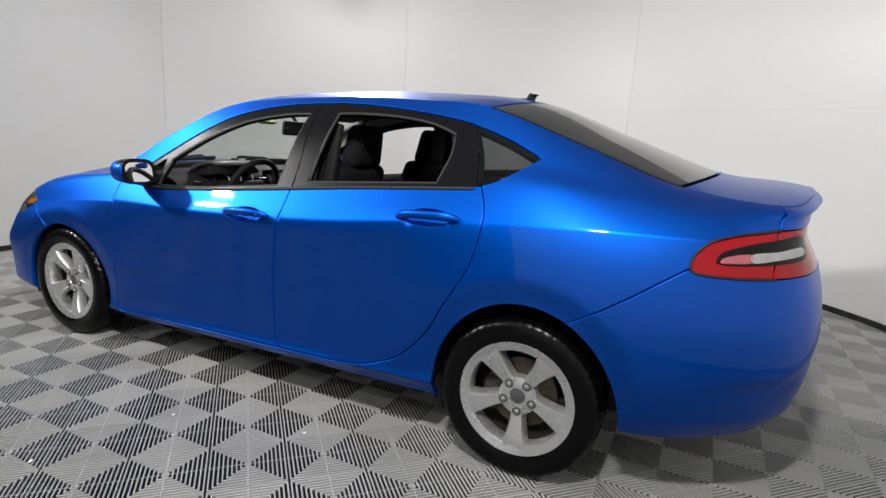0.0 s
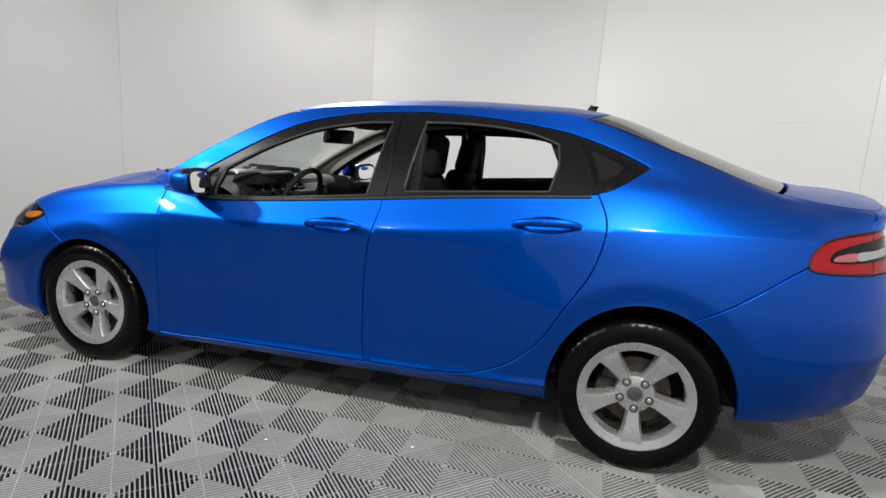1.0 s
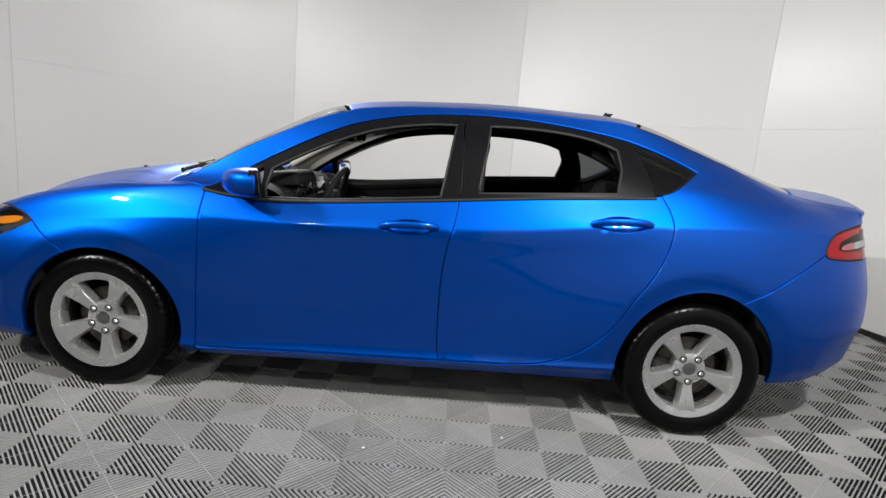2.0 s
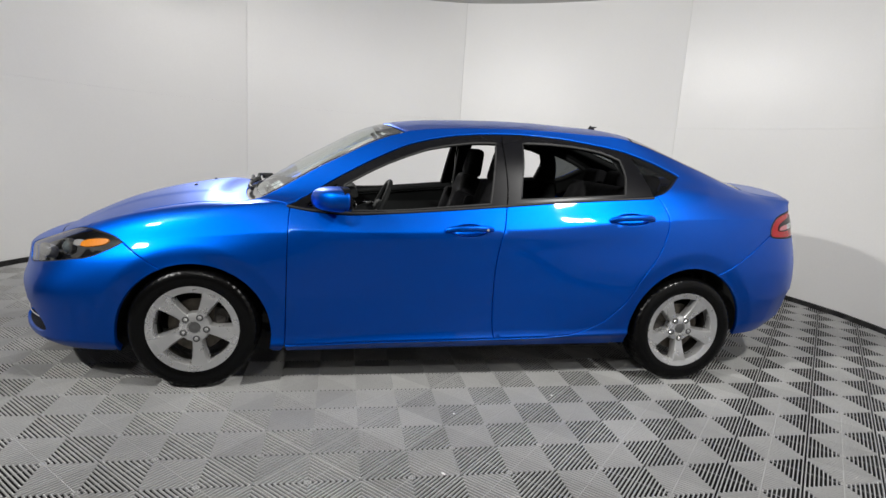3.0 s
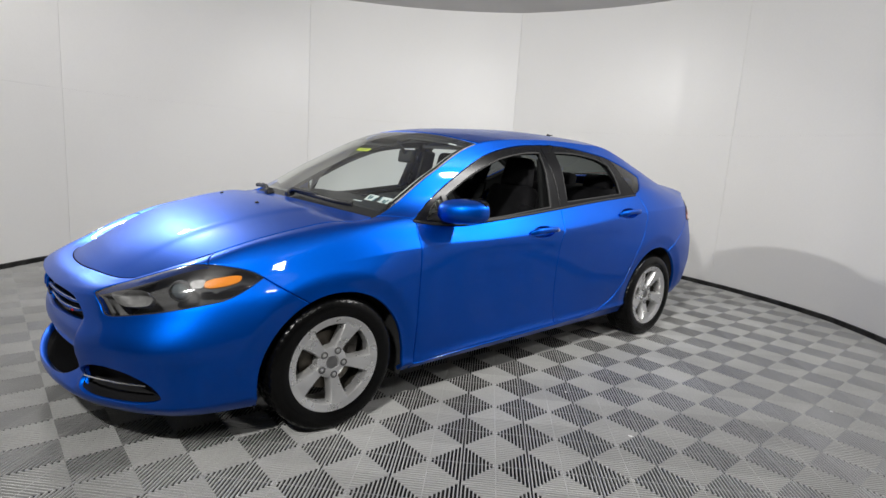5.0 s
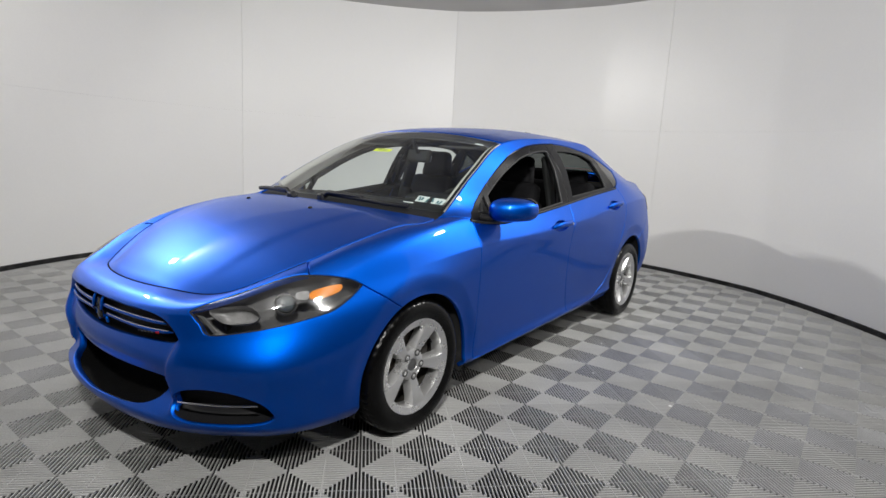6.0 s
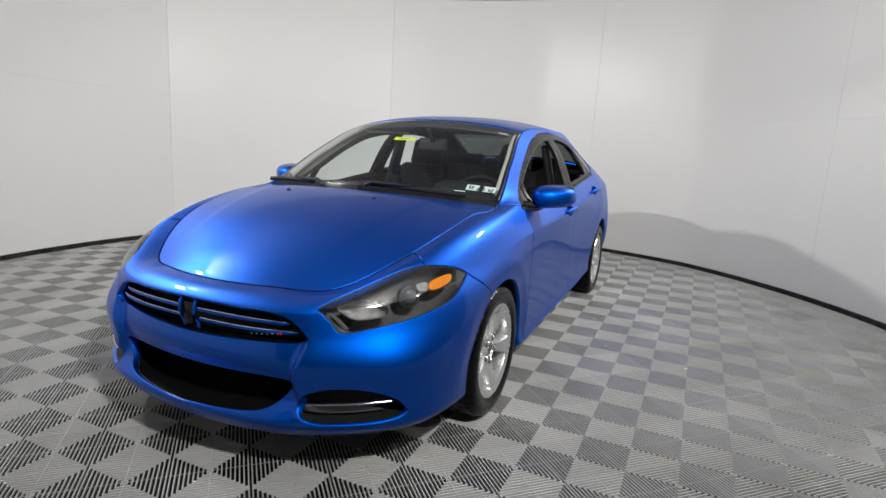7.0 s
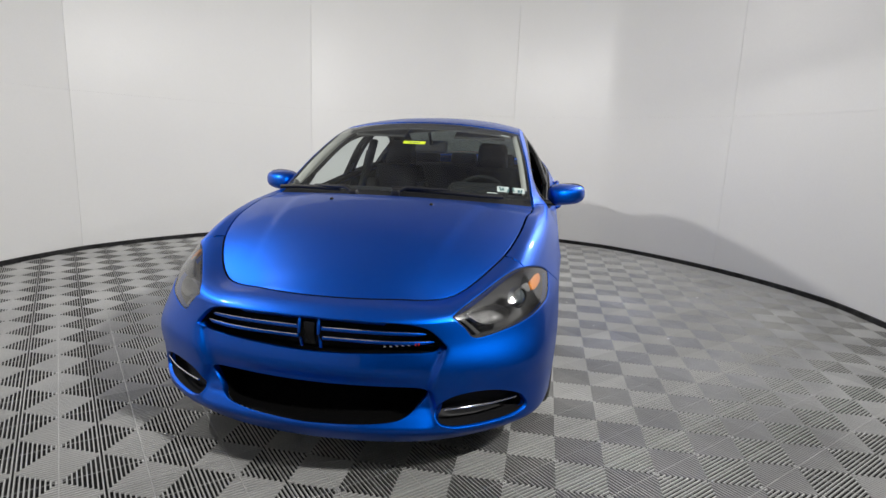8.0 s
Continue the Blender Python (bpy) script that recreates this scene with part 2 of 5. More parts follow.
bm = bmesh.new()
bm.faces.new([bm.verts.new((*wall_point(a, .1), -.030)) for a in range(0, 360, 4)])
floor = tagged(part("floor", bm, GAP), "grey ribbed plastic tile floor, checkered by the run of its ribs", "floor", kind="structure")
# ---- the car's skin: nine lengthwise lines from the middle of the nose to the middle of the tail ----
# front of the car is +x, its left side +y, the ground z = 0
SILL = [(2.32, 0, .188), (2.29, .29, .188), (2.195, .525, .188), (2.005, .745, .19), (1.76, .825, .19), (1.35, .84, .195),
        (.93, .83, .185), (.45, .83, .194), (0, .83, .202), (-.45, .83, .212), (-.9, .83, .220), (-1.35, .835, .24),
        (-1.74, .825, .27), (-2.0, .735, .285), (-2.17, .57, .29), (-2.24, .31, .295), (-2.25, 0, .295)]
CREASE = [(2.365, 0, 0.245), (2.335, 0.3, 0.243), (2.245, 0.55, 0.238), (2.045, 0.785, 0.236), (1.78, 0.868, 0.24), (1.35, 0.885, 0.245),
         (0.93, 0.874, 0.232), (0.45, 0.877, 0.250), (0, 0.878, 0.262), (-0.45, 0.877, 0.275), (-0.9, 0.874, 0.290), (-1.35, 0.875, 0.3),
         (-1.76, 0.86, 0.34), (-2.04, 0.775, 0.36), (-2.235, 0.59, 0.37), (-2.31, 0.32, 0.38), (-2.325, 0, 0.38)]
FLANK = [(2.36, 0, 0.36), (2.33, 0.3, 0.36), (2.245, 0.55, 0.365), (2.06, 0.785, 0.37), (1.79, 0.88, 0.38), (1.35, 0.905, 0.4),
         (0.93, 0.886, 0.4), (0.45, 0.873, 0.4), (0, 0.871, 0.405), (-0.45, 0.873, 0.41), (-0.9, 0.885, 0.42), (-1.35, 0.905, 0.46),
         (-1.78, 0.882, 0.48), (-2.07, 0.79, 0.5), (-2.265, 0.6, 0.51), (-2.34, 0.32, 0.52), (-2.355, 0, 0.52)]
WAIST = [(2.365, 0, 0.475), (2.335, 0.304, 0.475), (2.252, 0.553, 0.48), (2.072, 0.79, 0.485), (1.79, 0.88, 0.52), (1.35, 0.915, 0.58),
         (0.93, 0.89, 0.58), (0.45, 0.873, 0.58), (0, 0.871, 0.585), (-0.45, 0.873, 0.6), (-0.9, 0.888, 0.615), (-1.35, 0.915, 0.63),
         (-1.78, 0.882, 0.66), (-2.07, 0.79, 0.68), (-2.26, 0.6, 0.69), (-2.335, 0.32, 0.7), (-2.35, 0, 0.7)]
UPPER = [(2.345, 0, 0.57), (2.315, 0.3, 0.57), (2.228, 0.535, 0.575), (2.04, 0.757, 0.6), (1.78, 0.856, 0.645), (1.35, 0.902, 0.69),
         (0.93, 0.89, 0.73), (0.45, 0.879, 0.73), (0, 0.877, 0.74), (-0.45, 0.878, 0.76), (-0.9, 0.884, 0.79), (-1.35, 0.9, 0.82),
         (-1.75, 0.865, 0.84), (-2.03, 0.775, 0.85), (-2.22, 0.6, 0.86), (-2.3, 0.32, 0.86), (-2.32, 0, 0.86)]
SHOULDER = [(2.335, 0, 0.65), (2.305, 0.3, 0.65), (2.21, 0.525, 0.655), (2.01, 0.735, 0.69), (1.75, 0.815, 0.735), (1.35, 0.866, 0.785),
         (0.93, 0.882, 0.825), (0.45, 0.884, 0.832), (0, 0.884, 0.848), (-0.45, 0.884, 0.878), (-0.9, 0.882, 0.93), (-1.35, 0.874, 0.962),
         (-1.72, 0.835, 0.975), (-2, 0.755, 0.975), (-2.18, 0.6, 0.975), (-2.245, 0.32, 0.98), (-2.262, 0, 0.98)]
BELT = [(2.315, 0, .67), (2.285, .29, .67), (2.195, .505, .680), (1.99, .690, .748), (1.72, .778, .812), (1.35, .820, .884),
        (.93, .815, .945), (.45, .825, .93), (0, .825, .965), (-.45, .82, 1.01), (-.9, .805, 1.06), (-1.3, .785, 1.10),
        (-1.65, .76, 1.07), (-1.95, .71, 1.05), (-2.162, .60, 1.05), (-2.245, .32, 1.065), (-2.265, 0, 1.07)]
PILLAR = [(2.275, 0, .69), (2.245, .27, .69), (2.145, .492, .696), (1.925, .662, .784), (1.68, .738, .862), (1.35, .774, .926),
          (1.0, .780, .966), (.55, .735, 1.06), (.1, .72, 1.19), (-.35, .71, 1.24), (-.80, .695, 1.24), (-1.25, .69, 1.20),
          (-1.58, .69, 1.14), (-1.9, .655, 1.095), (-2.16, .60, 1.08), (-2.265, .33, 1.10), (-2.30, 0, 1.11)]
RIM = [(2.215, 0, .70), (2.18, .25, .70), (2.066, .470, .700), (1.845, .624, .800), (1.62, .692, .880), (1.35, .718, .938),
       (1.078, .738, .967), (.70, .678, 1.180), (.309, .603, 1.354), (-.25, .575, 1.405), (-.75, .56, 1.405), (-1.05, .56, 1.385),
       (-1.45, .585, 1.255), (-1.80, .60, 1.135), (-2.12, .585, 1.098), (-2.235, .33, 1.125), (-2.275, 0, 1.138)]
# how far the hood, windscreen, roof, rear window and deck bulge ahead and up in the middle
CROWN = [(0, 0), (0, .024), (0, .089), (0, .086), (0, .071), (.02, .056), (.10, .024), (.10, .037), (.09, .053),
         (.04, .062), (0, .064), (-.10, .052), (-.10, .044), (-.12, .040), (-.05, .056), (0, .022), (0, .004)]
NET = np.array([SILL, CREASE, FLANK, WAIST, UPPER, SHOULDER, BELT, PILLAR, RIM], float).transpose(1, 0, 2)
SWELL = np.array(CROWN, float)
SHARP = {1: .8, 5: .7}
# wheel arches seen from the side: middle and half axes
FRONT_ARCH = (1.345, .285, .366, .368)
REAR_ARCH = (-1.360, .285, .358, .403)


def spread_u(row):
    """Rows with two more at each end, mirrored across the car's middle."""
    flip = np.ones(row.shape[-1])
    if row.shape[-1] == 3:
        flip[1] = -1
    return np.concatenate([row[2:0:-1] * flip, row, row[-2:-4:-1] * flip])


WIDE, WIDE_SWELL = spread_u(NET), spread_u(SWELL)


def along(rows, u):
    """Catmull-Rom along the car."""
    u = np.clip(u, 0, 16)
    i = np.minimum(u.astype(int), 15)
    f = (u - i).reshape(-1, *[1] * (rows.ndim - 1))
    a, b, c, d = (rows[i + k + 1] for k in range(4))
    return b + .5 * f * (c - a + f * (2 * a - 5 * b + 4 * c - d + f * (3 * (b - c) + d - a)))


def skin(u, v):
    """Points of the outer skin: u runs from nose to tail along the left side (right side below 0), v from sill to roof edge."""
    u, v = np.atleast_1d(np.asarray(u, float)), np.atleast_1d(np.asarray(v, float))
    side = np.where(u < 0, -1.0, 1.0)
    sect = along(WIDE, np.abs(u))
    v = np.clip(v, 0, 8)
    k = np.minimum(v.astype(int), 7)
    f = (v - k)[:, None]
    n = np.arange(len(u))
    p0, p1 = sect[n, k], sect[n, k + 1]
    before, after = sect[n, np.maximum(k - 1, 0)], sect[n, np.minimum(k + 2, 8)]
    step = p1 - p0
    t0 = np.where((k > 0)[:, None], (p1 - before) / 2, step)
    t1 = np.where((k < 7)[:, None], (after - p0) / 2, step)
    for line, hard in SHARP.items():
        t0 = np.where((k == line)[:, None], hard * step + (1 - hard) * t0, t0)
        t1 = np.where((k == line - 1)[:, None], hard * step + (1 - hard) * t1, t1)
    out = p0 * (2 * f**3 - 3 * f**2 + 1) + t0 * (f**3 - 2 * f**2 + f) + p1 * (3 * f**2 - 2 * f**3) + t1 * (f**3 - f**2)
    # the middle of the front bumper lies a little behind its corners
    fold = .475 - .04 * np.clip(1 - np.abs(out[:, 2] - .41) / .13, 0, 1)
    depth = np.clip((out[:, 2] - .27) / .05, 0, 1) * np.clip((.575 - out[:, 2]) / .03, 0, 1) * (np.abs(u) < 3)
    out[:, 0] -= .034 * depth / (1 + np.exp(np.clip((out[:, 1] - fold) / .007, -40, 40)))
    # its skin rolls in towards the lower intake
    ring = ((np.abs(out[:, 1]) / .44) ** 4 + (np.abs(out[:, 2] - .355) / .078) ** 4) ** .25
    out[:, 0] -= .020 / (1 + np.exp(np.clip((ring - 1.0) / .14, -40, 40))) * (np.abs(u) < 3) * np.clip((out[:, 2] - .29) / .06, 0, 1)
    # a soft step round the rear bumper, tucked in below it
    rear = np.clip((np.abs(u) - 12.5) / .5, 0, 1)
    line_z = .488 + .03 * np.clip((-1.8 - out[:, 0]) / .35, 0, 1) + .12 * np.clip((.70 - out[:, 1]) / .3, 0, 1)
    tuck = .013 * rear / (1 + np.exp(np.clip((out[:, 2] - line_z) / .008, -40, 40)))
    away = np.stack([out[:, 0] + 1.45, out[:, 1]], 1)
    out[:, :2] -= tuck[:, None] * away / (np.linalg.norm(away, axis=1)[:, None] + 1e-6)
    # the metal tucks in towards each wheel arch
    for cx, cz, rx, rz in (FRONT_ARCH, REAR_ARCH):
        far = np.hypot((out[:, 0] - cx) / rx, (out[:, 2] - cz) / rz)
        edge = np.clip((1.27 - far) / .27, 0, 1)
        out[:, 1] -= .014 * edge * edge * (3 - 2 * edge) * np.clip((out[:, 2] - .22) / .15, 0, 1)
    # a rounded edge along the sill
    out[:, 1] += .010 * np.exp(-((v - 1) / np.where(v > 1, .16, .3)) ** 2) * np.clip((np.abs(u) - 5.7) / .2, 0, 1) * np.clip((10.6 - np.abs(u)) / .5, 0, 1)
    out[:, 1] *= side
    return out


def top(u, w):
    """Points of the upper skin: w runs from the right edge (-1) to the left one (1)."""
    u, w = np.atleast_1d(np.asarray(u, float)), np.atleast_1d(np.asarray(w, float))
    edge, swell = along(WIDE[:, 8], u), along(WIDE_SWELL, u)
    round_off = 1 - np.abs(w) ** 2.3
    return np.stack([edge[:, 0] + swell[:, 0] * round_off, edge[:, 1] * w, edge[:, 2] + swell[:, 1] * round_off], 1)


GRID_U, GRID_V = np.meshgrid(np.arange(0, 16.01, .1), np.arange(0, 8.01, .1), indexing="ij")
GRID_U, GRID_V = GRID_U.ravel(), GRID_V.ravel()
GRID_P = skin(GRID_U, GRID_V)


def find(points, axes, low=0.0, high=16.0):
    """The (u, v) at which the skin has the given two coordinates."""
    out = []
    allowed = (GRID_U >= low) & (GRID_U <= high)
    gu, gv, gp = GRID_U[allowed], GRID_V[allowed], GRID_P[allowed]
    for want in points:
        want = np.array(want, float)
        n = np.argmin(((gp[:, axes] - want) ** 2).sum(1))
        q = np.array([gu[n], gv[n]])
        for _ in range(12):
            trio = skin(q[0] + np.array([0, 1e-4, 0]), q[1] + np.array([0, 0, 1e-4]))[:, axes]
            jac = np.stack([(trio[1] - trio[0]) * 1e4, (trio[2] - trio[0]) * 1e4], 1)
            step = np.linalg.lstsq(jac, want - trio[0], rcond=1e-3)[0]
            q = np.clip(q + np.clip(step, -.4, .4), (low, 0), (high, 8))
        out.append((float(q[0]), float(q[1])))
    return out


def side_uv(points):
    """From (x, z) as seen from the side."""
    return find(points, [0, 2], 2.6, 14.2)


def front_uv(points):
    """From (y, z) as seen from the front."""
    return find(points, [1, 2], 0, 5.0)


def near_uv(points, low=0.0, high=16.0):
    """The (u, v) nearest to points in space."""
    out = []
    allowed = (GRID_U >= low) & (GRID_U <= high)
    gu, gv, gp = GRID_U[allowed], GRID_V[allowed], GRID_P[allowed]
    for want in points:
        want = np.array(want, float)
        n = np.argmin(((gp - want) ** 2).sum(1))
        q = np.array([gu[n], gv[n]])
        for _ in range(8):
            trio = skin(q[0] + np.array([0, 1e-4, 0]), q[1] + np.array([0, 0, 1e-4]))
            jac = np.stack([(trio[1] - trio[0]) * 1e4, (trio[2] - trio[0]) * 1e4], 1)
            q = np.clip(q + np.clip(np.linalg.lstsq(jac, want - trio[0], rcond=1e-3)[0], -.3, .3), (low, 0), (high, 8))
        out.append((float(q[0]), float(q[1])))
    return out


# ---- panels cut out of the skin ----
from mathutils.geometry import delaunay_2d_cdt

METRIC = np.array([.42, .15])


def inside(points, loops):
    """Even-odd test of points against closed loops."""
    hit = np.zeros(len(points), bool)
    x, y = points[:, 0], points[:, 1]
    for loop in loops:
        for (x0, y0), (x1, y1) in zip(loop, np.roll(loop, -1, 0)):
            if y0 != y1:
                hit ^= ((y0 > y) != (y1 > y)) & (x < (x1 - x0) * (y - y0) / (y1 - y0) + x0)
    return hit


def even(loop, step):
    """A closed loop sampled about every step, its corners kept."""
    out = []
    for a, b in zip(loop, np.roll(loop, -1, 0)):
        count = max(1, int(np.linalg.norm(b - a) / step))
        out.extend(a + (b - a) * k / count for k in range(count))
    return np.array(out)


def skin_normal(u, v, outward=1.0):
    e = 2e-3
    side = np.where(np.asarray(u) < 0, -1.0, 1.0)[:, None]
    du = skin(np.abs(u) + e, v) - skin(np.maximum(np.abs(u) - e, 0), v)
    dv = skin(np.abs(u), np.minimum(v + e, 8)) - skin(np.abs(u), np.maximum(v - e, 0))
    n = np.cross(du, dv)
    n /= np.linalg.norm(n, axis=1)[:, None] + 1e-12
    return n * np.concatenate([np.ones_like(side), side, np.ones_like(side)], 1) * outward


def panel_mesh(name, loops, step=.028, depth=.02, gap=.0022, off=0.0, lip=.0025, flip=False):
    """A sheet of the skin inside closed loops of (u, v), the first the outline and the rest holes, with its edges turned in."""
    loops = [even(np.array(l, float) * METRIC, step * .6) for l in loops]
    edge_points = np.concatenate(loops)
    low, high = edge_points.min(0), edge_points.max(0)
    gx, gy = np.meshgrid(np.arange(low[0] + step / 2, high[0], step), np.arange(low[1] + step / 2, high[1], step * .8))
    gx[::2] += step / 2
    grid = np.stack([gx.ravel(), gy.ravel()], 1)
    grid = grid[inside(grid, loops)]
    keep = [g for g in grid if ((edge_points - g) ** 2).sum(1).min() > (step * .5) ** 2]
    flat = np.concatenate([edge_points, np.array(keep).reshape(-1, 2)])
    edges, n = [], 0
    for l in loops:
        edges.extend((n + i, n + (i + 1) % len(l)) for i in range(len(l)))
        n += len(l)
    got = delaunay_2d_cdt([Vector(p) for p in flat], edges, [], 0, 1e-6)
    flat = np.array([tuple(v) for v in got[0]])
    tris = np.array([f for f in got[2] if len(f) == 3])
    tris = tris[inside(flat[tris].mean(1), loops)]
    uv = flat / METRIC
    p, nor = skin(uv[:, 0], uv[:, 1]), skin_normal(uv[:, 0], uv[:, 1])
    p = p + off * nor
    # orient
    a, b, c = p[tris[:, 0]], p[tris[:, 1]], p[tris[:, 2]]
    wrong = (np.cross(b - a, c - a) * nor[tris].mean(1)).sum(1) < 0
    tris[wrong] = tris[wrong][:, ::-1]
    # free edges, in the direction of their faces
    count = {}
    for t in tris:
        for i in range(3):
            count[(t[i], t[(i + 1) % 3])] = True
    free = [(i, j) for i, j in count if (j, i) not in count]
    inward = np.zeros_like(p)
    for i, j in free:
        w = np.cross(nor[i], p[j] - p[i])
        w /= np.linalg.norm(w) + 1e-9
        inward[i] += w
        inward[j] += w
    rim = sorted({i for e in free for i in e})
    length = np.linalg.norm(inward[rim], axis=1)[:, None] + 1e-9
    unit = inward[rim] / length
    p0 = p[rim].copy()
    p[rim] = p0 + unit * (gap + lip)
    base = len(p)
    ring1 = p0 + unit * gap - nor[rim] * lip
    ring2 = p0 + unit * gap - nor[rim] * depth
    at = {i: k for k, i in enumerate(rim)}
    m = len(rim)
    verts = np.concatenate([p, ring1, ring2])
    faces = [tuple(t) for t in tris]
    for i, j in free:
        faces.append((j, i, base + at[i], base + at[j]))
        faces.append((base + at[j], base + at[i], base + m + at[i], base + m + at[j]))
    normals = np.concatenate([nor, .5 * nor[rim] - .8 * unit, -unit])
    normals /= np.linalg.norm(normals, axis=1)[:, None]
    if flip:
        verts, normals = verts * [1, -1, 1], normals * [1, -1, 1]
        faces = [f[::-1] for f in faces]
    return mesh_of(name, verts, faces, normals)


def both(name, loops, mat, parent, label="", **more):
    """The same panel on the left and on the right."""
    made = []
    for flip in (False, True):
        made.append(part(name, panel_mesh(name, loops, flip=flip, **more), mat, parent, label))
    return made


def sheet(name, us, ws, mat, parent, label="", lift=None, thick=0.012, off=0.0):
    """A part of the upper skin, with turned-in edges."""
    uu, ww = np.meshgrid(us, ws, indexing="ij")

    def at(u, w):
        p = top(u, w)
        if lift is not None:
            p[:, 2] += lift(p[:, 0], p[:, 1])
        return p

    u, w = uu.ravel(), ww.ravel()
    e = 1e-3
    p = at(u, w)
    n = np.cross(at(u, np.minimum(w + e, 1)) - at(u, np.maximum(w - e, -1)), at(np.minimum(u + e, 16), w) - at(np.maximum(u - e, 0), w))
    n += np.array([0, 0, 1e-9])
    n /= np.linalg.norm(n, axis=1)[:, None]
    p = p + off * n
    rows, cols = uu.shape
    idx = np.arange(rows * cols).reshape(rows, cols)
    faces = [(idx[i, j], idx[i, j + 1], idx[i + 1, j + 1], idx[i + 1, j]) for i in range(rows - 1) for j in range(cols - 1)]
    loop = [*idx[0, :-1], *idx[:-1, -1], *idx[-1, :0:-1], *idx[:0:-1, 0]]
    middle = p.mean(0)
    drop = p[loop] - n[loop] * thick
    base = len(p)
    for k in range(len(loop)):
        j = (k + 1) % len(loop)
        faces.append((loop[k], base + k, base + j, loop[j]))
    side = p[loop] - middle
    side /= np.linalg.norm(side, axis=1)[:, None]
    me = mesh_of(name, np.concatenate([p, drop]), faces, np.concatenate([n, side]))
    return part(name, me, mat, parent, label)


def arc(cx, cz, rx, rz, start, end, count=18):
    """Points of an ellipse seen from the side; 0 degrees is to the rear, 90 up."""
    return [(cx - rx * math.cos(radians(a)), cz + rz * math.sin(radians(a))) for a in np.linspace(start, end, count)]


def between(a, b, count=8):
    return [tuple(np.array(a) + (np.array(b) - np.array(a)) * k / count) for k in range(count)]


car = tagged(new("car"), "glossy blue four-door sedan with silver five-spoke alloy wheels, side windows down", "car")

# outlines in (x, z), seen from the side
GLASS_LOW = [(.909, .950), (.84, .934), (.76, .924), (.60, .915), (.40, .929), (.22, .945), (-.02, .970), (-.235, .993), (-.57, 1.031), (-.94, 1.068), (-1.10, 1.084)]
GLASS_TIP = [(-1.10, 1.084), (-1.16, 1.10), (-1.215, 1.13), (-1.27, 1.168), (-1.315, 1.201)]
GLASS_TOP = [(-1.315, 1.201), (-1.19, 1.256), (-1.05, 1.303), (-.93, 1.331), (-.72, 1.360), (-.5, 1.378), (-.235, 1.377), (.03, 1.352), (.25, 1.301), (.36, 1.258), (.5, 1.188), (.64, 1.109), (.78, 1.025), (.909, .950)]
DOOR_MID = [(-.235, .993), (-.222, .90), (-.20, .80), (-.184, .66), (-.182, .50), (-.188, .35), (-.20, .269)]
DOOR_REAR = [(-1.125, 1.086), (-1.155, 1.03), (-1.170, .975), (-1.166, .91), (-1.150, .84), (-1.12, .76), (-1.04, .625), (-.975, .505), (-.91, .43), (-.84, .367), (-.77, .330), (-.69, .303), (-.60, .288), (-.50, .279)]
DOOR_FRONT = [(.897, .942), (.899, .85), (.901, .72), (.903, .58), (.905, .45), (.907, .33), (.91, .236)]
LAMP_TOP = [(1.670, .83, .740), (1.71, .815, .764), (1.77, .785, .780), (1.855, .728, .785), (1.93, .675, .775), (1.99, .636, .757), (2.105, .563, .714), (2.212, .50, .663)]
LAMP_LOW = [(2.212, .50, .663), (2.199, .545, .625), (2.184, .587, .588), (2.09, .697, .608), (2.005, .763, .627), (1.90, .810, .648), (1.82, .833, .666), (1.74, .838, .702), (1.670, .83, .740)]
TAIL_TOP = [(-1.873, .892), (-1.876, .922), (-1.896, .955), (-1.931, .982), (-1.997, 1.002), (-2.06, 1.013), (-2.12, 1.023)]
TAIL_LOW = [(-1.873, .892), (-1.886, .879), (-1.94, .872), (-2.03, .869), (-2.12, .870)]


def uv(points, closed=False, count=40):
    return side_uv(curve_through(points, count))


seam_deg = math.degrees(math.acos((FRONT_ARCH[0] - 1.49) / FRONT_ARCH[2]))
arch_rear_half = side_uv(arc(*FRONT_ARCH, -13, seam_deg, 22))
arch_front_half = side_uv(arc(*FRONT_ARCH, seam_deg, 193, 16))
seam_rear = math.degrees(math.acos((REAR_ARCH[0] + 1.51) / REAR_ARCH[2]))
rear_arch_fore = side_uv(arc(*REAR_ARCH, 190, seam_rear, 26))
rear_arch_aft = side_uv(arc(*REAR_ARCH, seam_rear, -6, 14))
lamp_top, lamp_low = near_uv(curve_through(LAMP_TOP, 40), 1.2, 5.2), near_uv(curve_through(LAMP_LOW, 45), 1.2, 5.2)
tail_top, tail_low = uv(TAIL_TOP), uv(TAIL_LOW)
seam_lamp = min(range(len(lamp_top)), key=lambda k: abs(skin(*lamp_top[k])[0][0] - 1.856))
RIM_SEAM = (3.22, 8.0)
bow = side_uv([(1.49, FRONT_ARCH[1] + FRONT_ARCH[3] * math.sin(radians(seam_deg)))])[0]
notch = between((6.0, 8.0), side_uv([(.909, .950)])[0])

# front wing
part_loop = between(RIM_SEAM, (6, 8), 24) + notch + uv(DOOR_FRONT) + between(side_uv([(.91, .236)])[0], (6.0, .02), 4) \
    + between((6.0, .02), (arch_rear_half[0][0], .02), 3) + arch_rear_half + between(arch_rear_half[-1], lamp_top[0], 8) + lamp_top[:seam_lamp + 1] + between(lamp_top[seam_lamp], RIM_SEAM, 6)
both("fender", [part_loop], PAINT, car, step=.021)

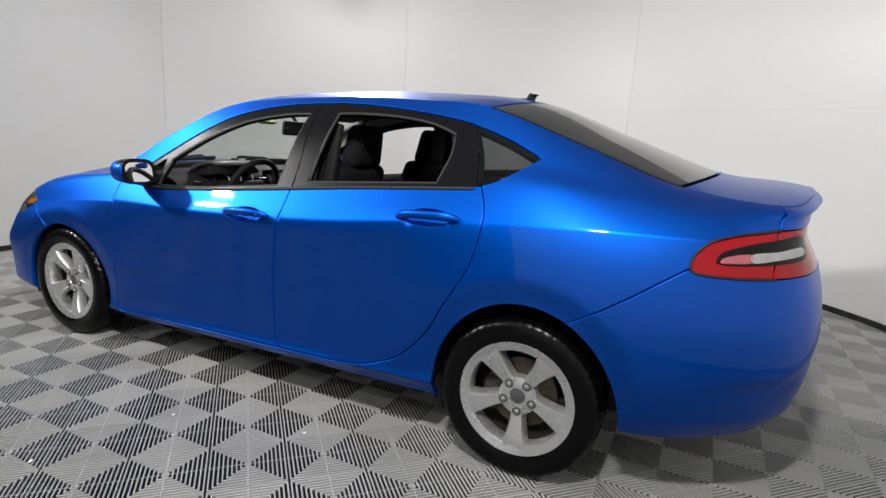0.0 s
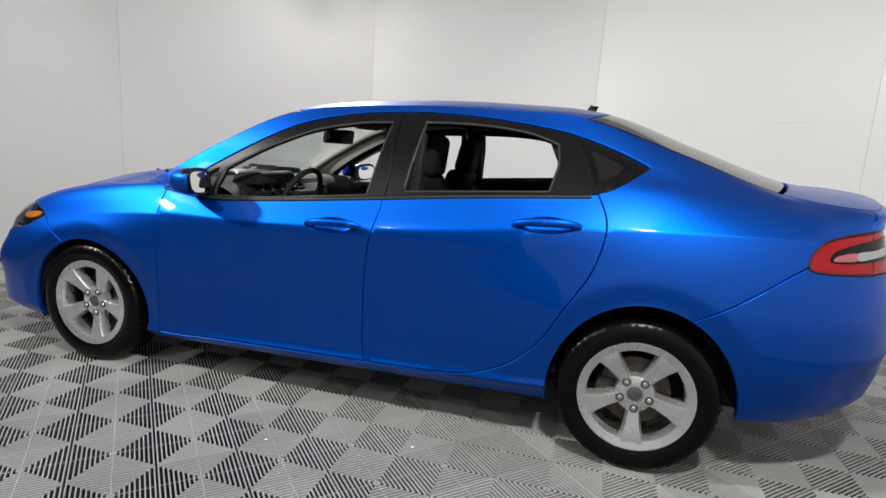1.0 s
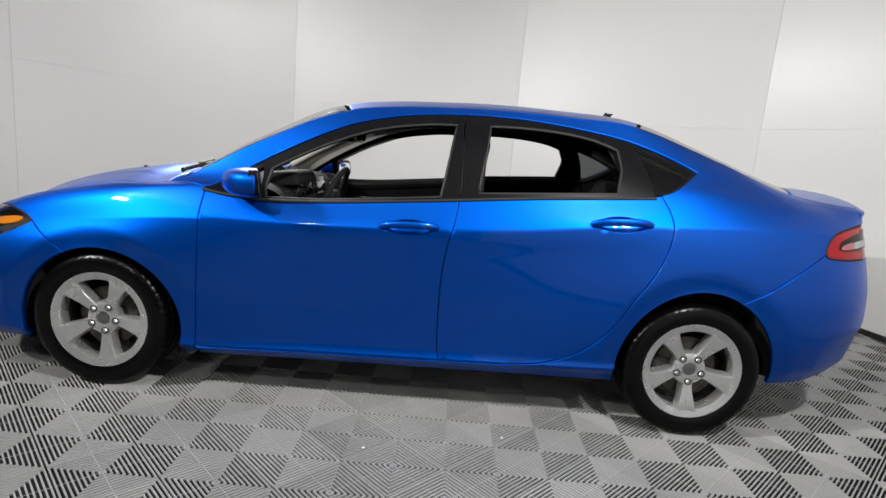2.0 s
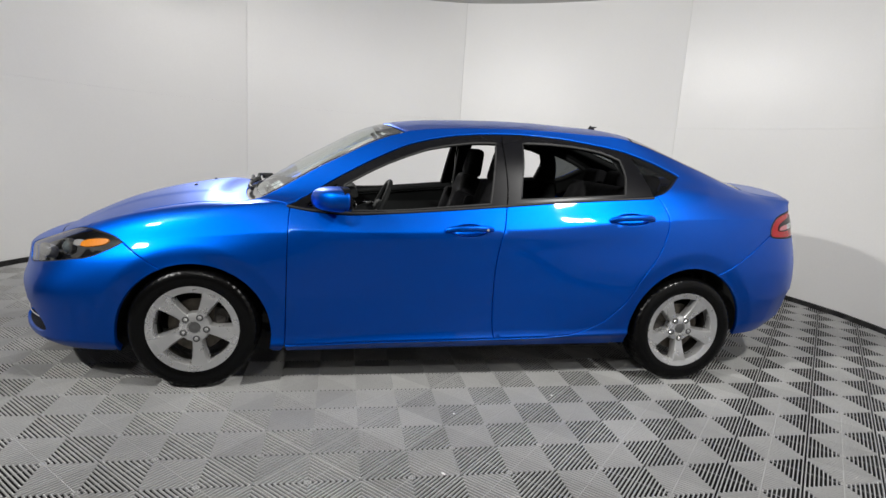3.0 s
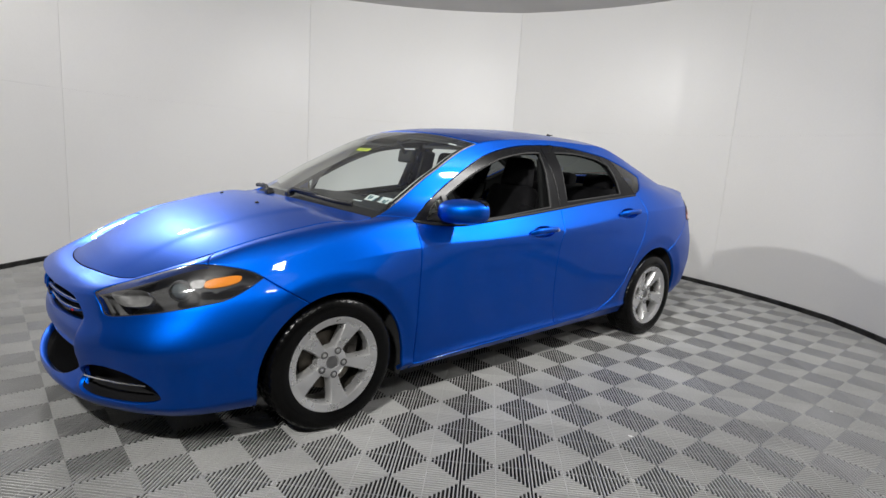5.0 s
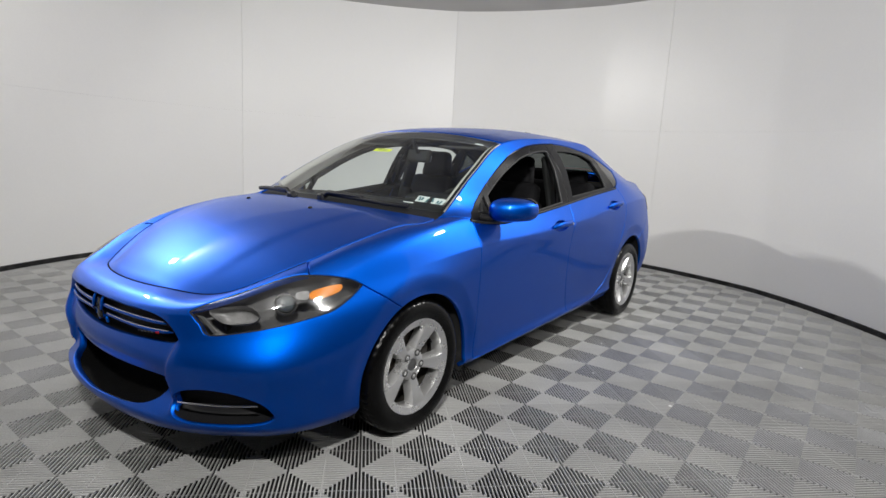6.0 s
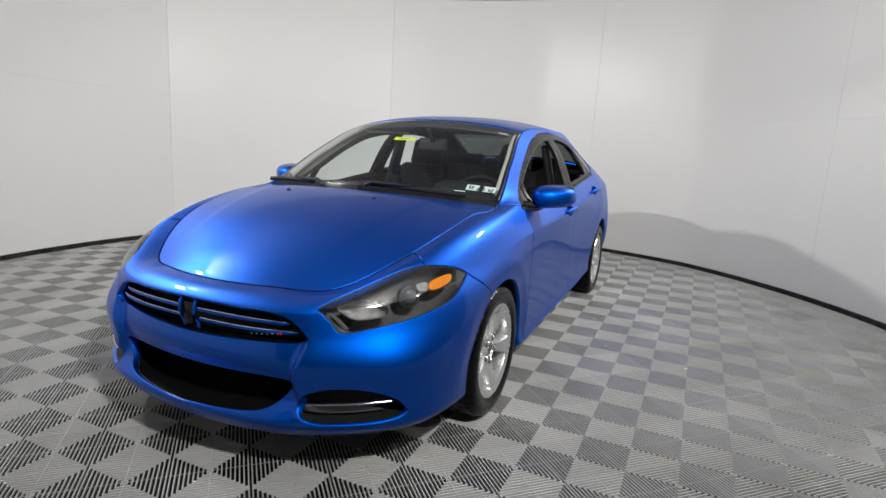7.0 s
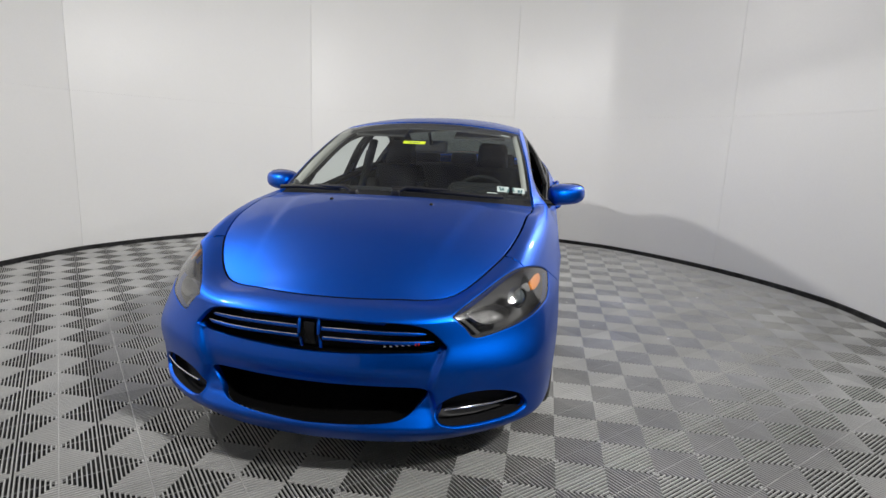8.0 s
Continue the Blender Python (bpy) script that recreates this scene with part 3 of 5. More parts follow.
# doors
low = uv(GLASS_LOW)
mid_k = min(range(len(low)), key=lambda k: abs(skin(*low[k])[0][0] + .235))
door_mid, door_rear, door_front = uv(DOOR_MID), uv(DOOR_REAR), uv(DOOR_FRONT)
front_door = low[1:mid_k + 1] + door_mid + between((door_mid[-1][0], 1.0), (door_front[-1][0], 1.0), 20)[1:] + door_front[::-1][:-1]
rear_door = low[mid_k:-1] + door_rear + between((door_rear[-1][0], 1.0), (door_mid[-1][0], 1.0), 10) + door_mid[::-1][:-1]
HANDLES = ((-.025, .862, .128, 2.0), (-.945, .953, .132, 2.2))


def handle_hole(cx, cz, half, tilt, grow=1.0):
    """The oval dish behind a door handle."""
    out = []
    for a in np.linspace(0, math.tau, 32, endpoint=False):
        dx, dz = half * .72 * grow * math.cos(a), .031 * grow * math.sin(a)
        out.append((cx + dx, cz + dz - dx * math.tan(radians(tilt))))
    return side_uv(out)


doors = both("front_door", [front_door, handle_hole(*HANDLES[0])], PAINT, car) + both("rear_door", [rear_door, handle_hole(*HANDLES[1])], PAINT, car)

# body side: A-pillar, roof rail, C-pillar, quarter panel and sill in one pressing
deck_u = 13.95
quarter = between((6, 8), (deck_u, 8), 90) + between((deck_u, 8), tail_top[-1], 8) + tail_top[::-1] + between(tail_top[0], rear_arch_aft[0], 8) \
    + rear_arch_fore[::-1] + between(rear_arch_fore[0], (10.0, .02), 3) + between((10.0, .02), (6.05, .02), 30) + between((6.05, .02), (door_front[-1][0], 1.0), 3) \
    + between((door_front[-1][0], 1.0), (door_rear[-1][0], 1.0), 40) + door_rear[::-1] + uv(GLASS_TIP) + uv(GLASS_TOP) + notch[::-1]
both("side_panel", [quarter], PAINT, car, step=.021)


def mirrored(loop):
    """A half outline from the middle of the car to the middle, closed by its mirror image."""
    return list(loop) + [(-u, v) for u, v in loop[::-1] if abs(u) > 1e-6]


# front bumper with its openings
half = between((0, 8), RIM_SEAM, 20) + between(RIM_SEAM, lamp_top[seam_lamp], 6) + lamp_top[seam_lamp:] + lamp_low + between(lamp_low[-1], arch_rear_half[-1], 8) \
    + arch_front_half + between((arch_front_half[-1][0], .02), (0, .02), 30)
half = [(max(u, 0.0), v) for u, v in half]
GRILLE = [(0, .655), (.15, .653), (.32, .648), (.40, .636), (.445, .612), (.488, .568), (.480, .555), (.43, .541), (.30, .535), (.12, .528), (0, .526)]
INTAKE = [(0, .398), (.2, .399), (.34, .400), (.402, .398), (.426, .385), (.403, .345), (.345, .298), (.24, .281), (0, .272)]
FOG = [(.458, .318), (.478, .352), (.53, .380), (.61, .391), (.69, .380), (.755, .345), (.782, .298), (.772, .276), (.72, .263), (.62, .259), (.53, .262), (.476, .284)]
grille = mirrored([(max(a, 0), b) for a, b in front_uv(curve_through(GRILLE, 50))])
intake = mirrored([(max(a, 0), b) for a, b in front_uv(curve_through(INTAKE, 44))])
fog = front_uv(curve_through(FOG, 48, True))
fog_right = [(-a, b) for a, b in fog]
part("front_bumper", panel_mesh("front_bumper", [mirrored(half), grille, intake, fog, fog_right], step=.024, depth=.032), PAINT, car)

# rear bumper and boot lid
rear_half = between(tail_low[0], rear_arch_aft[0], 8) + rear_arch_aft + between((rear_arch_aft[-1][0], .02), (16, .02), 20)
tail_end = tail_low[-1]
rear_half = between((16, tail_end[1]), tail_end, 10) + tail_low[::-1] + rear_half
both("rear_bumper", [rear_half], PAINT, car)
lid_half = between((deck_u, 8), (16, 8), 16) + between((16, 8), (16, tail_top[-1][1]), 6) + between((16, tail_top[-1][1]), tail_top[-1], 10) + between(tail_top[-1], (deck_u, 8), 8)
both("boot_lid_edge", [lid_half], PAINT, car)


# upper skin
def ridge(x, y):
    """Two soft creases that run down the hood."""
    t = np.clip((1.15 - x) / -1.0, 0, 1)
    line = .52 - .16 * t
    fade = np.clip(t * 6, 0, 1) * np.clip((1 - t) * 3, 0, 1)
    d = np.abs(y) - line
    return .006 * fade / (1 + np.exp(np.clip(d / .011, -40, 40)))


hood_u = np.concatenate([np.linspace(.06, .98, 14), np.linspace(1.0, 5.93, 70)])
sheet("hood", hood_u, np.linspace(-.989, .989, 81), PAINT, car, lift=ridge)
# a black bar on each side stands in for shade in the hood gap
for s in (1, -1):
    edge = skin(s * np.linspace(.001, 3.2, 60), np.full(60, 8.0))
    part("hood_seal", tube(curve_through(edge + np.array([0, 0, -.0005]), 90), .0032, 8), DEEP, car, "black bar standing in for the shaded gap along the hood's edge")
sheet("roof", np.linspace(8.02, 10.98, 40), np.linspace(-.99, .99, 41), PAINT, car)
sheet("windscreen", np.linspace(6.12, 7.97, 24), np.linspace(-.985, .985, 41), WINDSHIELD_GLASS, car, thick=.004).visible_shadow = False
sheet("rear_window", np.linspace(11.03, 12.98, 24), np.linspace(-.985, .985, 41), REAR_GLASS, car, thick=.004).visible_shadow = False
sheet("boot_lid", np.concatenate([np.linspace(13.04, 15, 30), np.linspace(15.05, 15.98, 14)]), np.linspace(-.995, .995, 41), PAINT, car)

# side window surrounds, with open windows
def cornered(*runs):
    """A closed outline of smooth runs that meet in corners."""
    out = []
    for one, two in zip(runs, runs[1:] + runs[:1]):
        out.extend(curve_through(one + [two[0]], 16)[:-1])
    return side_uv(out)


front_hole = cornered([(.622, .937), (.640, .985)], [(.628, 1.064), (.54, 1.114), (.40, 1.188), (.185, 1.275), (0, 1.313), (-.10, 1.326)],
                      [(-.198, 1.330), (-.180, 1.20), (-.165, 1.09)], [(-.150, 1.003), (.10, .975), (.36, .949)])
rear_hole = cornered([(-.318, 1.032), (-.328, 1.12), (-.342, 1.22)], [(-.352, 1.338), (-.47, 1.342), (-.60, 1.340), (-.72, 1.331), (-.84, 1.312)],
                     [(-.945, 1.276), (-.958, 1.20), (-.948, 1.14)], [(-.934, 1.083), (-.68, 1.062)])
top_line = uv(GLASS_TOP, count=80)
top_mid = min(range(len(top_line)), key=lambda k: abs(skin(*top_line[k])[0][0] + .235))
top_rear = min(range(len(top_line)), key=lambda k: abs(skin(*top_line[k])[0][0] + 1.015))
b_top, b_low = top_line[top_mid], low[mid_k]
front_frame = low[:mid_k + 1] + between(b_low, b_top, 12) + top_line[top_mid:-1]
sail_hole = cornered([(.815, .957), (.745, 1.012)], [(.668, 1.062), (.664, 1.01)], [(.662, .950), (.74, .948)])
both("window_frame", [front_frame, front_hole, sail_hole], FRAME_BLACK, car, "gloss black window frame", off=-.004, depth=.03)
rear_frame = low[mid_k:] + between(low[-1], top_line[top_rear], 14) + top_line[top_rear:top_mid + 1][::1]
both("window_frame", [rear_frame, rear_hole], FRAME_BLACK, car, "gloss black window frame", off=-.004, depth=.03)
for hole in (front_hole, rear_hole):
    line = skin([a for a, _ in hole], [b for _, b in hole]) - .012 * skin_normal(np.array([a for a, _ in hole]), np.array([b for _, b in hole]))
    for s in (1, -1):
        part("window_seal", tube(line * [1, s, 1], .007, 8, closed=True), SEAL, car, "black rubber window seal")
for ob in both("sail_window", [sail_hole], SIDE_GLASS, car, "small clear fixed window ahead of the mirror", off=-.014, depth=.003, gap=-.004):
    ob.visible_shadow = False
quarter_glass = uv(GLASS_TIP) + top_line[:top_rear + 1] + between(top_line[top_rear], low[-1], 12)
for ob in both("quarter_window", [quarter_glass], TINT_GLASS, car, "small tinted fixed quarter window", off=-.005, depth=.004):
    ob.visible_shadow = False


# ---- fittings on the skin ----
def on_skin(points, off=0.0, low=0.0, high=16.0):
    """The places on the skin nearest to points, set off outwards; points at negative y are mirrored."""
    points = np.array(points, float)
    sign = np.where(points[:, 1] < 0, -1.0, 1.0)
    q = np.array(near_uv(points * np.stack([np.ones(len(sign)), sign, np.ones(len(sign))], 1), low, high))
    p = skin(q[:, 0], q[:, 1]) + off * skin_normal(q[:, 0], q[:, 1])
    p[:, 1] *= sign
    return p


def bowl(name, loop, depth, mat, parent, label="", rings=5, flat=.55, flip=False, start=0.0, shrink=.82):
    """A dish sunk into the skin inside a closed loop of (u, v)."""
    q = np.array(loop, float)
    nor = skin_normal(q[:, 0], q[:, 1])
    p = skin(q[:, 0], q[:, 1]) - start * nor
    mid, mean = p.mean(0), nor.mean(0) / np.linalg.norm(nor.mean(0))
    verts, faces = [], []
    n = len(p)
    for k in range(rings + 1):
        f = k / rings
        s = 1 - (1 - shrink) * f ** 2.0 if k < rings else shrink * .97
        verts.extend(mid + (p - mid) * s - mean * depth * math.sin(f * math.pi / 2) ** flat)
    for k in range(rings):
        for i in range(n):
            j = (i + 1) % n
            faces.append((k * n + i, k * n + j, (k + 1) * n + j, (k + 1) * n + i))
    verts.append(mid - mean * depth * 1.02)
    for i in range(n):
        faces.append((rings * n + i, rings * n + (i + 1) % n, len(verts) - 1))
    verts = np.array(verts)
    if flip:
        verts = verts * [1, -1, 1]
    bm = bmesh.new()
    bm.from_mesh(mesh_of(name, verts, faces))
    bmesh.ops.recalc_face_normals(bm, faces=bm.faces)
    bmesh.ops.reverse_faces(bm, faces=bm.faces)
    return part(name, bm, mat, parent, label)


def flip_y(bm):
    for v in bm.verts:
        v.co.y *= -1
    bmesh.ops.reverse_faces(bm, faces=bm.faces)
    return bm


# door handles: a dish with a pull bar across it
for (cx, cz, half_w, tilt), pair in ((HANDLES[0], doors[:2]), (HANDLES[1], doors[2:])):
    for door, flip in zip(pair, (False, True)):
        bowl("handle_dish", handle_hole(cx, cz, half_w, tilt), .020, PAINT, door, flip=flip, start=.003, shrink=.6)
        line = []
        for f in np.linspace(-1, 1, 15):
            x = cx - f * half_w
            z = cz + f * half_w * math.tan(radians(tilt)) * 1.3 + .002
            p = on_skin([(x, .88, z)], .004 + .030 * (1 - abs(f) ** 3.2), 5, 13)[0]
            line.append(p)
        width = [.0112 * (.62 + .38 * (1 - abs(f) ** 7)) for f in np.linspace(-1, 1, 15)]
        bm = tube(line, width, 10, flat=1.55)
        part("door_handle", flip_y(bm) if flip else bm, PAINT, door, "blue painted pull handle")
        if cx > -.5 and not flip:
            spot = on_skin([(cx - half_w * .70, .9, cz + .006)], .036, 5, 13)[0]
            bm = lathe([(.0001, .004), (.007, .004), (.008, 0), (.008, -.012)], 16)
            bmesh.ops.transform(bm, matrix=Matrix.Translation(spot), verts=bm.verts)
            part("key_lock", smooth_bm(bm), CHROME, door)

# bright strip under the side windows and black rubber along the belt
for flip in (False, True):
    s = -1 if flip else 1
    line = on_skin([(x, .82, z) for x, z in curve_through(GLASS_LOW, 60)], .001, 5, 13) * [1, s, 1]
    part("belt_strip", tube(line, .006, 8, flat=1.3), SEAL, car, "black belt-line weather strip")

# headlamps
lamp_loop = lamp_top + lamp_low[1:-1]
for flip in (False, True):
    s = -1 if flip else 1
    lamp = bowl("headlamp", lamp_loop, .085, LAMP_BLACK, car, "dark headlamp unit under a clear lens", rings=6, flip=flip, start=.006, shrink=.80)
    part("lamp_lens", panel_mesh("lamp_lens", [lamp_loop], off=-.003, depth=.006, gap=.003, flip=flip), LENS, lamp).visible_shadow = False
    rim = on_skin([(*p[:1], p[1], p[2]) for p in skin([a for a, _ in lamp_loop], [b for _, b in lamp_loop])], -.006, 1, 6) * [1, s, 1]
    part("lamp_seal", tube(rim, .0022, 6, closed=True), SEAL, lamp)
    amber = [(1.748, .812, .752), (1.775, .798, .759), (1.872, .772, .744), (1.890, .782, .717), (1.856, .800, .711), (1.772, .815, .727)]
    part("turn_signal", panel_mesh("turn_signal", [near_uv(curve_through(amber, 30, True), 1, 6)], off=-.014, depth=.012, flip=flip), AMBER, lamp, "amber turn signal")
    glint = [(1.880, .765, .744), (1.925, .742, .742), (1.935, .755, .718), (1.897, .780, .714)]
    part("reflector", panel_mesh("reflector", [near_uv(curve_through(glint, 24, True), 1, 6)], off=-.02, depth=.012, flip=flip), LAMP_SILVER, lamp)
    bm = lathe([(.0001, -.022), (.026, -.022), (.039, -.016), (.042, -.006), (.042, .014), (.036, .018), (.035, .004), (.031, .010), (.018, .016), (.0001, .018)], 28)
    bmesh.ops.transform(bm, matrix=Matrix.Translation((1.955, .715, .690)) @ pose(0, 0, 0, 0, 0, -38), verts=bm.verts)
    part("projector", smooth_bm(flip_y(bm) if flip else bm, 30), LAMP_BLACK, lamp)
    bm = lathe([(.034, .004), (.028, .014), (.016, .022), (.0001, .025)], 24)
    bmesh.ops.transform(bm, matrix=Matrix.Translation((1.957, .717, .690)) @ pose(0, 0, 0, 0, 0, -38), verts=bm.verts)
    part("projector_lens", smooth_bm(flip_y(bm) if flip else bm, 30), SCREEN, lamp, "grey glass projector lens")
    bright = [(2.172, .552, .678), (2.138, .586, .691), (2.081, .655, .696), (2.062, .697, .670), (2.077, .700, .643), (2.115, .66, .632), (2.150, .62, .631), (2.171, .580, .650)]
    ring_uv = near_uv(curve_through(bright, 42, True), 1, 6)
    bowl("reflector", ring_uv, .05, LAMP_SILVER, lamp, rings=6, flip=flip, start=.018, shrink=.35)
    corner = [(2.205, .515, .655), (2.193, .535, .657), (2.165, .605, .600), (2.180, .590, .594)]
    part("side_marker", panel_mesh("side_marker", [near_uv(corner, 1, 6)], off=-.012, depth=.006, flip=flip), MARKER_GREY, lamp)

# tail lamps
tail_loop = tail_top + tail_low[::-1][:-1]
for flip in (False, True):
    s = -1 if flip else 1
    lamp = part("tail_lamp", panel_mesh("tail_lamp", [tail_loop], off=-.002, depth=.02, gap=.004, flip=flip), RED_LENS, car, "red wrap-around tail lamp with a dark centre")
    inner = [(-1.942, .795, .918), (-1.957, .782, .949), (-2.00, .756, .968), (-2.06, .71, .984), (-2.12, .66, .995), (-2.19, .55, 1.003), (-2.205, .55, .925), (-2.12, .69, .914), (-2.03, .76, .908), (-1.968, .79, .908)]
    part("dark_band", panel_mesh("dark_band", [near_uv(curve_through(inner, 60, True), 11, 15.8)], off=.0015, depth=.003, flip=flip), GLOSS_BLACK, lamp)
    left = [(-1.953, .795, .918), (-1.972, .782, .939), (-2.042, .74, .950), (-2.050, .75, .920), (-1.978, .79, .914)]
    part("red_reflector", panel_mesh("red_reflector", [near_uv(curve_through(left, 42, True), 11, 15.8)], off=.003, depth=.003, flip=flip), PINK_LENS, lamp)
    clear = [(-2.045, .74, .950), (-2.12, .68, .960), (-2.185, .57, .966), (-2.19, .57, .935), (-2.12, .69, .926), (-2.053, .75, .920)]
    part("reverse_lens", panel_mesh("reverse_lens", [near_uv(curve_through(clear, 42, True), 11, 15.8)], off=.003, depth=.003, flip=flip), CLEAR_GREY, lamp)
    seal_uv = np.array(tail_top[::-1] + tail_low[1:])
    seal = skin(seal_uv[:, 0], seal_uv[:, 1]) * [1, s, 1]
    part("lamp_seal", tube(seal, .0045, 6), SEAL, lamp)
    bar = between(tail_end, (16, tail_end[1]), 10) + between((16, tail_end[1]), (16, tail_top[-1][1]), 6) + between((16, tail_top[-1][1]), tail_top[-1], 10) + between(tail_top[-1], tail_end, 4)
    part("tail_lamp_bar", panel_mesh("tail_lamp_bar", [bar], off=-.003, depth=.02, flip=flip), RED_LENS, car)

# grille, intake and fog recesses
bowl("grille", grille, .10, TRIM, car, "black grille with two blue bars either side of a centre post", rings=5, start=.02, shrink=.9)
grille_ob = car.children[-1]


def bar_line(z0, z1, y0, y1, off, count=18):
    f = np.linspace(0, 1, count)
    p = on_skin([(2.3, y0 + (y1 - y0) * a, z0 + (z1 - z0) * a ** 1.5) for a in f], off, 0, 4)
    p[:, 0] = np.polyval(np.polyfit(p[:, 1], p[:, 0], 3), p[:, 1])
    p[:, 2] = z0 + (z1 - z0) * f ** 1.5
    return p


for s in (1, -1):
    for z0, z1, end in ((.612, .606, .432), (.573, .577, .458)):
        line = bar_line(z0, z1, .045, end, -.022) * [1, s, 1]
        part("grille_bar", tube(line, [.0075] * 16 + [.006, .002], 8, flat=1.0), PAINT, grille_ob, "blue grille bar with a highlight laid along its top")
        # the bar's highlight, laid on as a thin chrome line
        shine = bar_line(z0 + .0065, z1 + .0065, .05, end - .01, -.018) * [1, s, 1]
        part("bar_edge", tube(shine, .0018, 6), CHROME, grille_ob)
    side = on_skin([(2.3, .036, z) for z in np.linspace(.538, .642, 9)], -.014, 0, 2) * [1, s, 1]
    part("centre_post", tube(side, [.003, .006, .007, .006, .005, .006, .007, .006, .003], 8), PAINT, grille_ob)
bm = block((.02, .045, .085), (2.312, 0, .592), bevel=.008)
part("centre_badge", smooth_bm(bm), GLOSS_BLACK, grille_ob)
for k, y in enumerate((.275, .297, .319, .341, .363, .388, .400)):
    red = k > 4
    p = on_skin([(2.3, y, .551)], -.010, 0, 4)[0]
    bm = block((.004, .008 if red else .013, .009 if red else .006), tuple(p), (0, 0, -14 - 40 * y), .001, 1)
    part("badge_bar", bm, RED_INK if red else CHROME, grille_ob)

bowl("intake", intake, .12, DEEP, car, "deep black lower air intake", rings=5, start=.030, shrink=.9)
for flip in (False, True):
    s = -1 if flip else 1
    pod = bowl("fog_recess", fog, .06, TRIM, car, "black fog-lamp recess with a bright strip", rings=5, flip=flip, start=.014, shrink=.78)
    line = on_skin([(2.242, .485, .326), (2.20, .55, .330), (2.14, .64, .334), (2.085, .732, .337)], -.010, 0, 5)
    part("bright_strip", tube(curve_through(line * [1, s, 1], 24), .0042, 8), CHROME, pod)


# ---- fittings on the upper skin ----
def top_at(x, y):
    """(u, w) of the upper skin over a place."""
    uu, ww = np.meshgrid(np.arange(0, 16, .02), np.arange(-1, 1.001, .02), indexing="ij")
    p = top(uu.ravel(), ww.ravel())
    n = np.argmin((p[:, 0] - x) ** 2 + (p[:, 1] - y) ** 2)
    return uu.ravel()[n], ww.ravel()[n]


sheet("cowl", np.linspace(5.86, 6.2, 8), np.linspace(-.985, .985, 41), TRIM, car, "black plastic cowl below the windscreen", off=-.014, thick=.05)
screen = [o for o in car.children if o.name.startswith("windscreen")][0]
for us, ws in ((np.linspace(7.88, 7.965, 5), np.linspace(-.98, .98, 31)), 
               (np.linspace(6.13, 7.96, 20), np.linspace(.962, .982, 4)), (np.linspace(6.13, 7.96, 20), np.linspace(-.982, -.962, 4))):
    sheet("black_border", us, ws, DEEP, screen, off=-.003, thick=.001)
rear_pane = [o for o in car.children if o.name.startswith("rear_window")][0]
for us, ws in ((np.linspace(11.04, 11.14, 4), np.linspace(-.98, .98, 31)), (np.linspace(12.86, 12.97, 4), np.linspace(-.98, .98, 31)),
               (np.linspace(11.04, 12.97, 20), np.linspace(.94, .98, 4)), (np.linspace(11.04, 12.97, 20), np.linspace(-.98, -.94, 4))):
    sheet("black_border", us, ws, DEEP, rear_pane, off=-.003, thick=.001)


def decal(name, x, y, wide, high, mat, label="", off=-.007, roll=0.0):
    """A flat sticker on the windscreen, wide across and high up the slope."""
    u, w = top_at(x, y)
    a, b, c = top([u, u + .05, u], [w, w, w + .02])
    up, across = (b - a) / np.linalg.norm(b - a), (c - a) / np.linalg.norm(c - a)
    n = np.cross(across, up)
    turn_c, turn_s = math.cos(radians(roll)), math.sin(radians(roll))
    across, up = across * turn_c + up * turn_s, up * turn_c - across * turn_s
    n = n if n[2] > 0 else -n
    verts = [a + off * n + across * sx * wide / 2 + up * sy * high / 2 for sx, sy in ((-1, -1), (1, -1), (1, 1), (-1, 1))]
    return part(name, mesh_of(name, verts, [(0, 1, 2, 3)], smooth=False), mat, screen, label)


decal("window_tag", .687, -.020, .142, .034, STICKER_YELLOW, "yellow paper tag")
decal("tag_bar", .685, -.030, .075, .006, STICKER_INK, off=-.0055)
decal("toll_sticker", .430, .522, .055, .018, STICKER_WHITE, "small white sticker")
for y in (.570, .645):
    x = .985 - (y - .607) * .23
    decal("inspection_sticker", x, y, .066, .050, STICKER_WHITE, "printed inspection sticker")
    for k in range(3):
        decal("sticker_bar", x + .004, y - .021 + .020 * k, .009 + .004 * (k % 2), .034 - .010 * (k % 2), STICKER_INK, off=-.0055, roll=14 - 12 * k)
decal("number_plate_tag", 1.045, .515, .06, .008, STICKER_WHITE)

# washer nozzles and wipers
for y in (.26, -.26):
    u, w = top_at(1.47, y)
    p = top(u, w)[0]
    bm = block((.024, .020, .014), (p[0], p[1], p[2] + .008), (0, 12, 0), .005, 2, taper=(.6, .7))
    part("washer_nozzle", smooth_bm(bm), TRIM, car)


def wiper(points, pivot):
    """A wiper: blade along points, arm from its pivot to the middle of the blade."""
    line = []
    for x, y in points:
        u, w = top_at(x, y)
        line.append(top(u, w)[0] + np.array([.012, 0, .020]))
    blade = part("wiper", tube(curve_through(line, 24), .0095, 8, flat=1.3), TRIM, car, "black wiper")
    mid = line[len(line) // 2] + np.array([0, 0, .012])
    u, w = top_at(*pivot)
    base = top(u, w)[0] + np.array([.01, 0, .012])
    bm = tube([base, base + (mid - base) * .2 + np.array([.01, 0, .025]), mid], [.013, .011, .007], 8)
    block((.050, .060, .034), tuple(base + np.array([0, 0, .004])), (0, 20, 0), .012, 3, bm=bm, taper=(.7, .7))
    part("wiper_arm", smooth_bm(bm), TRIM, blade)


wiper([(1.150, -.03), (1.155, .13), (1.145, .30), (1.130, .45), (1.105, .58)], (1.175, .0))
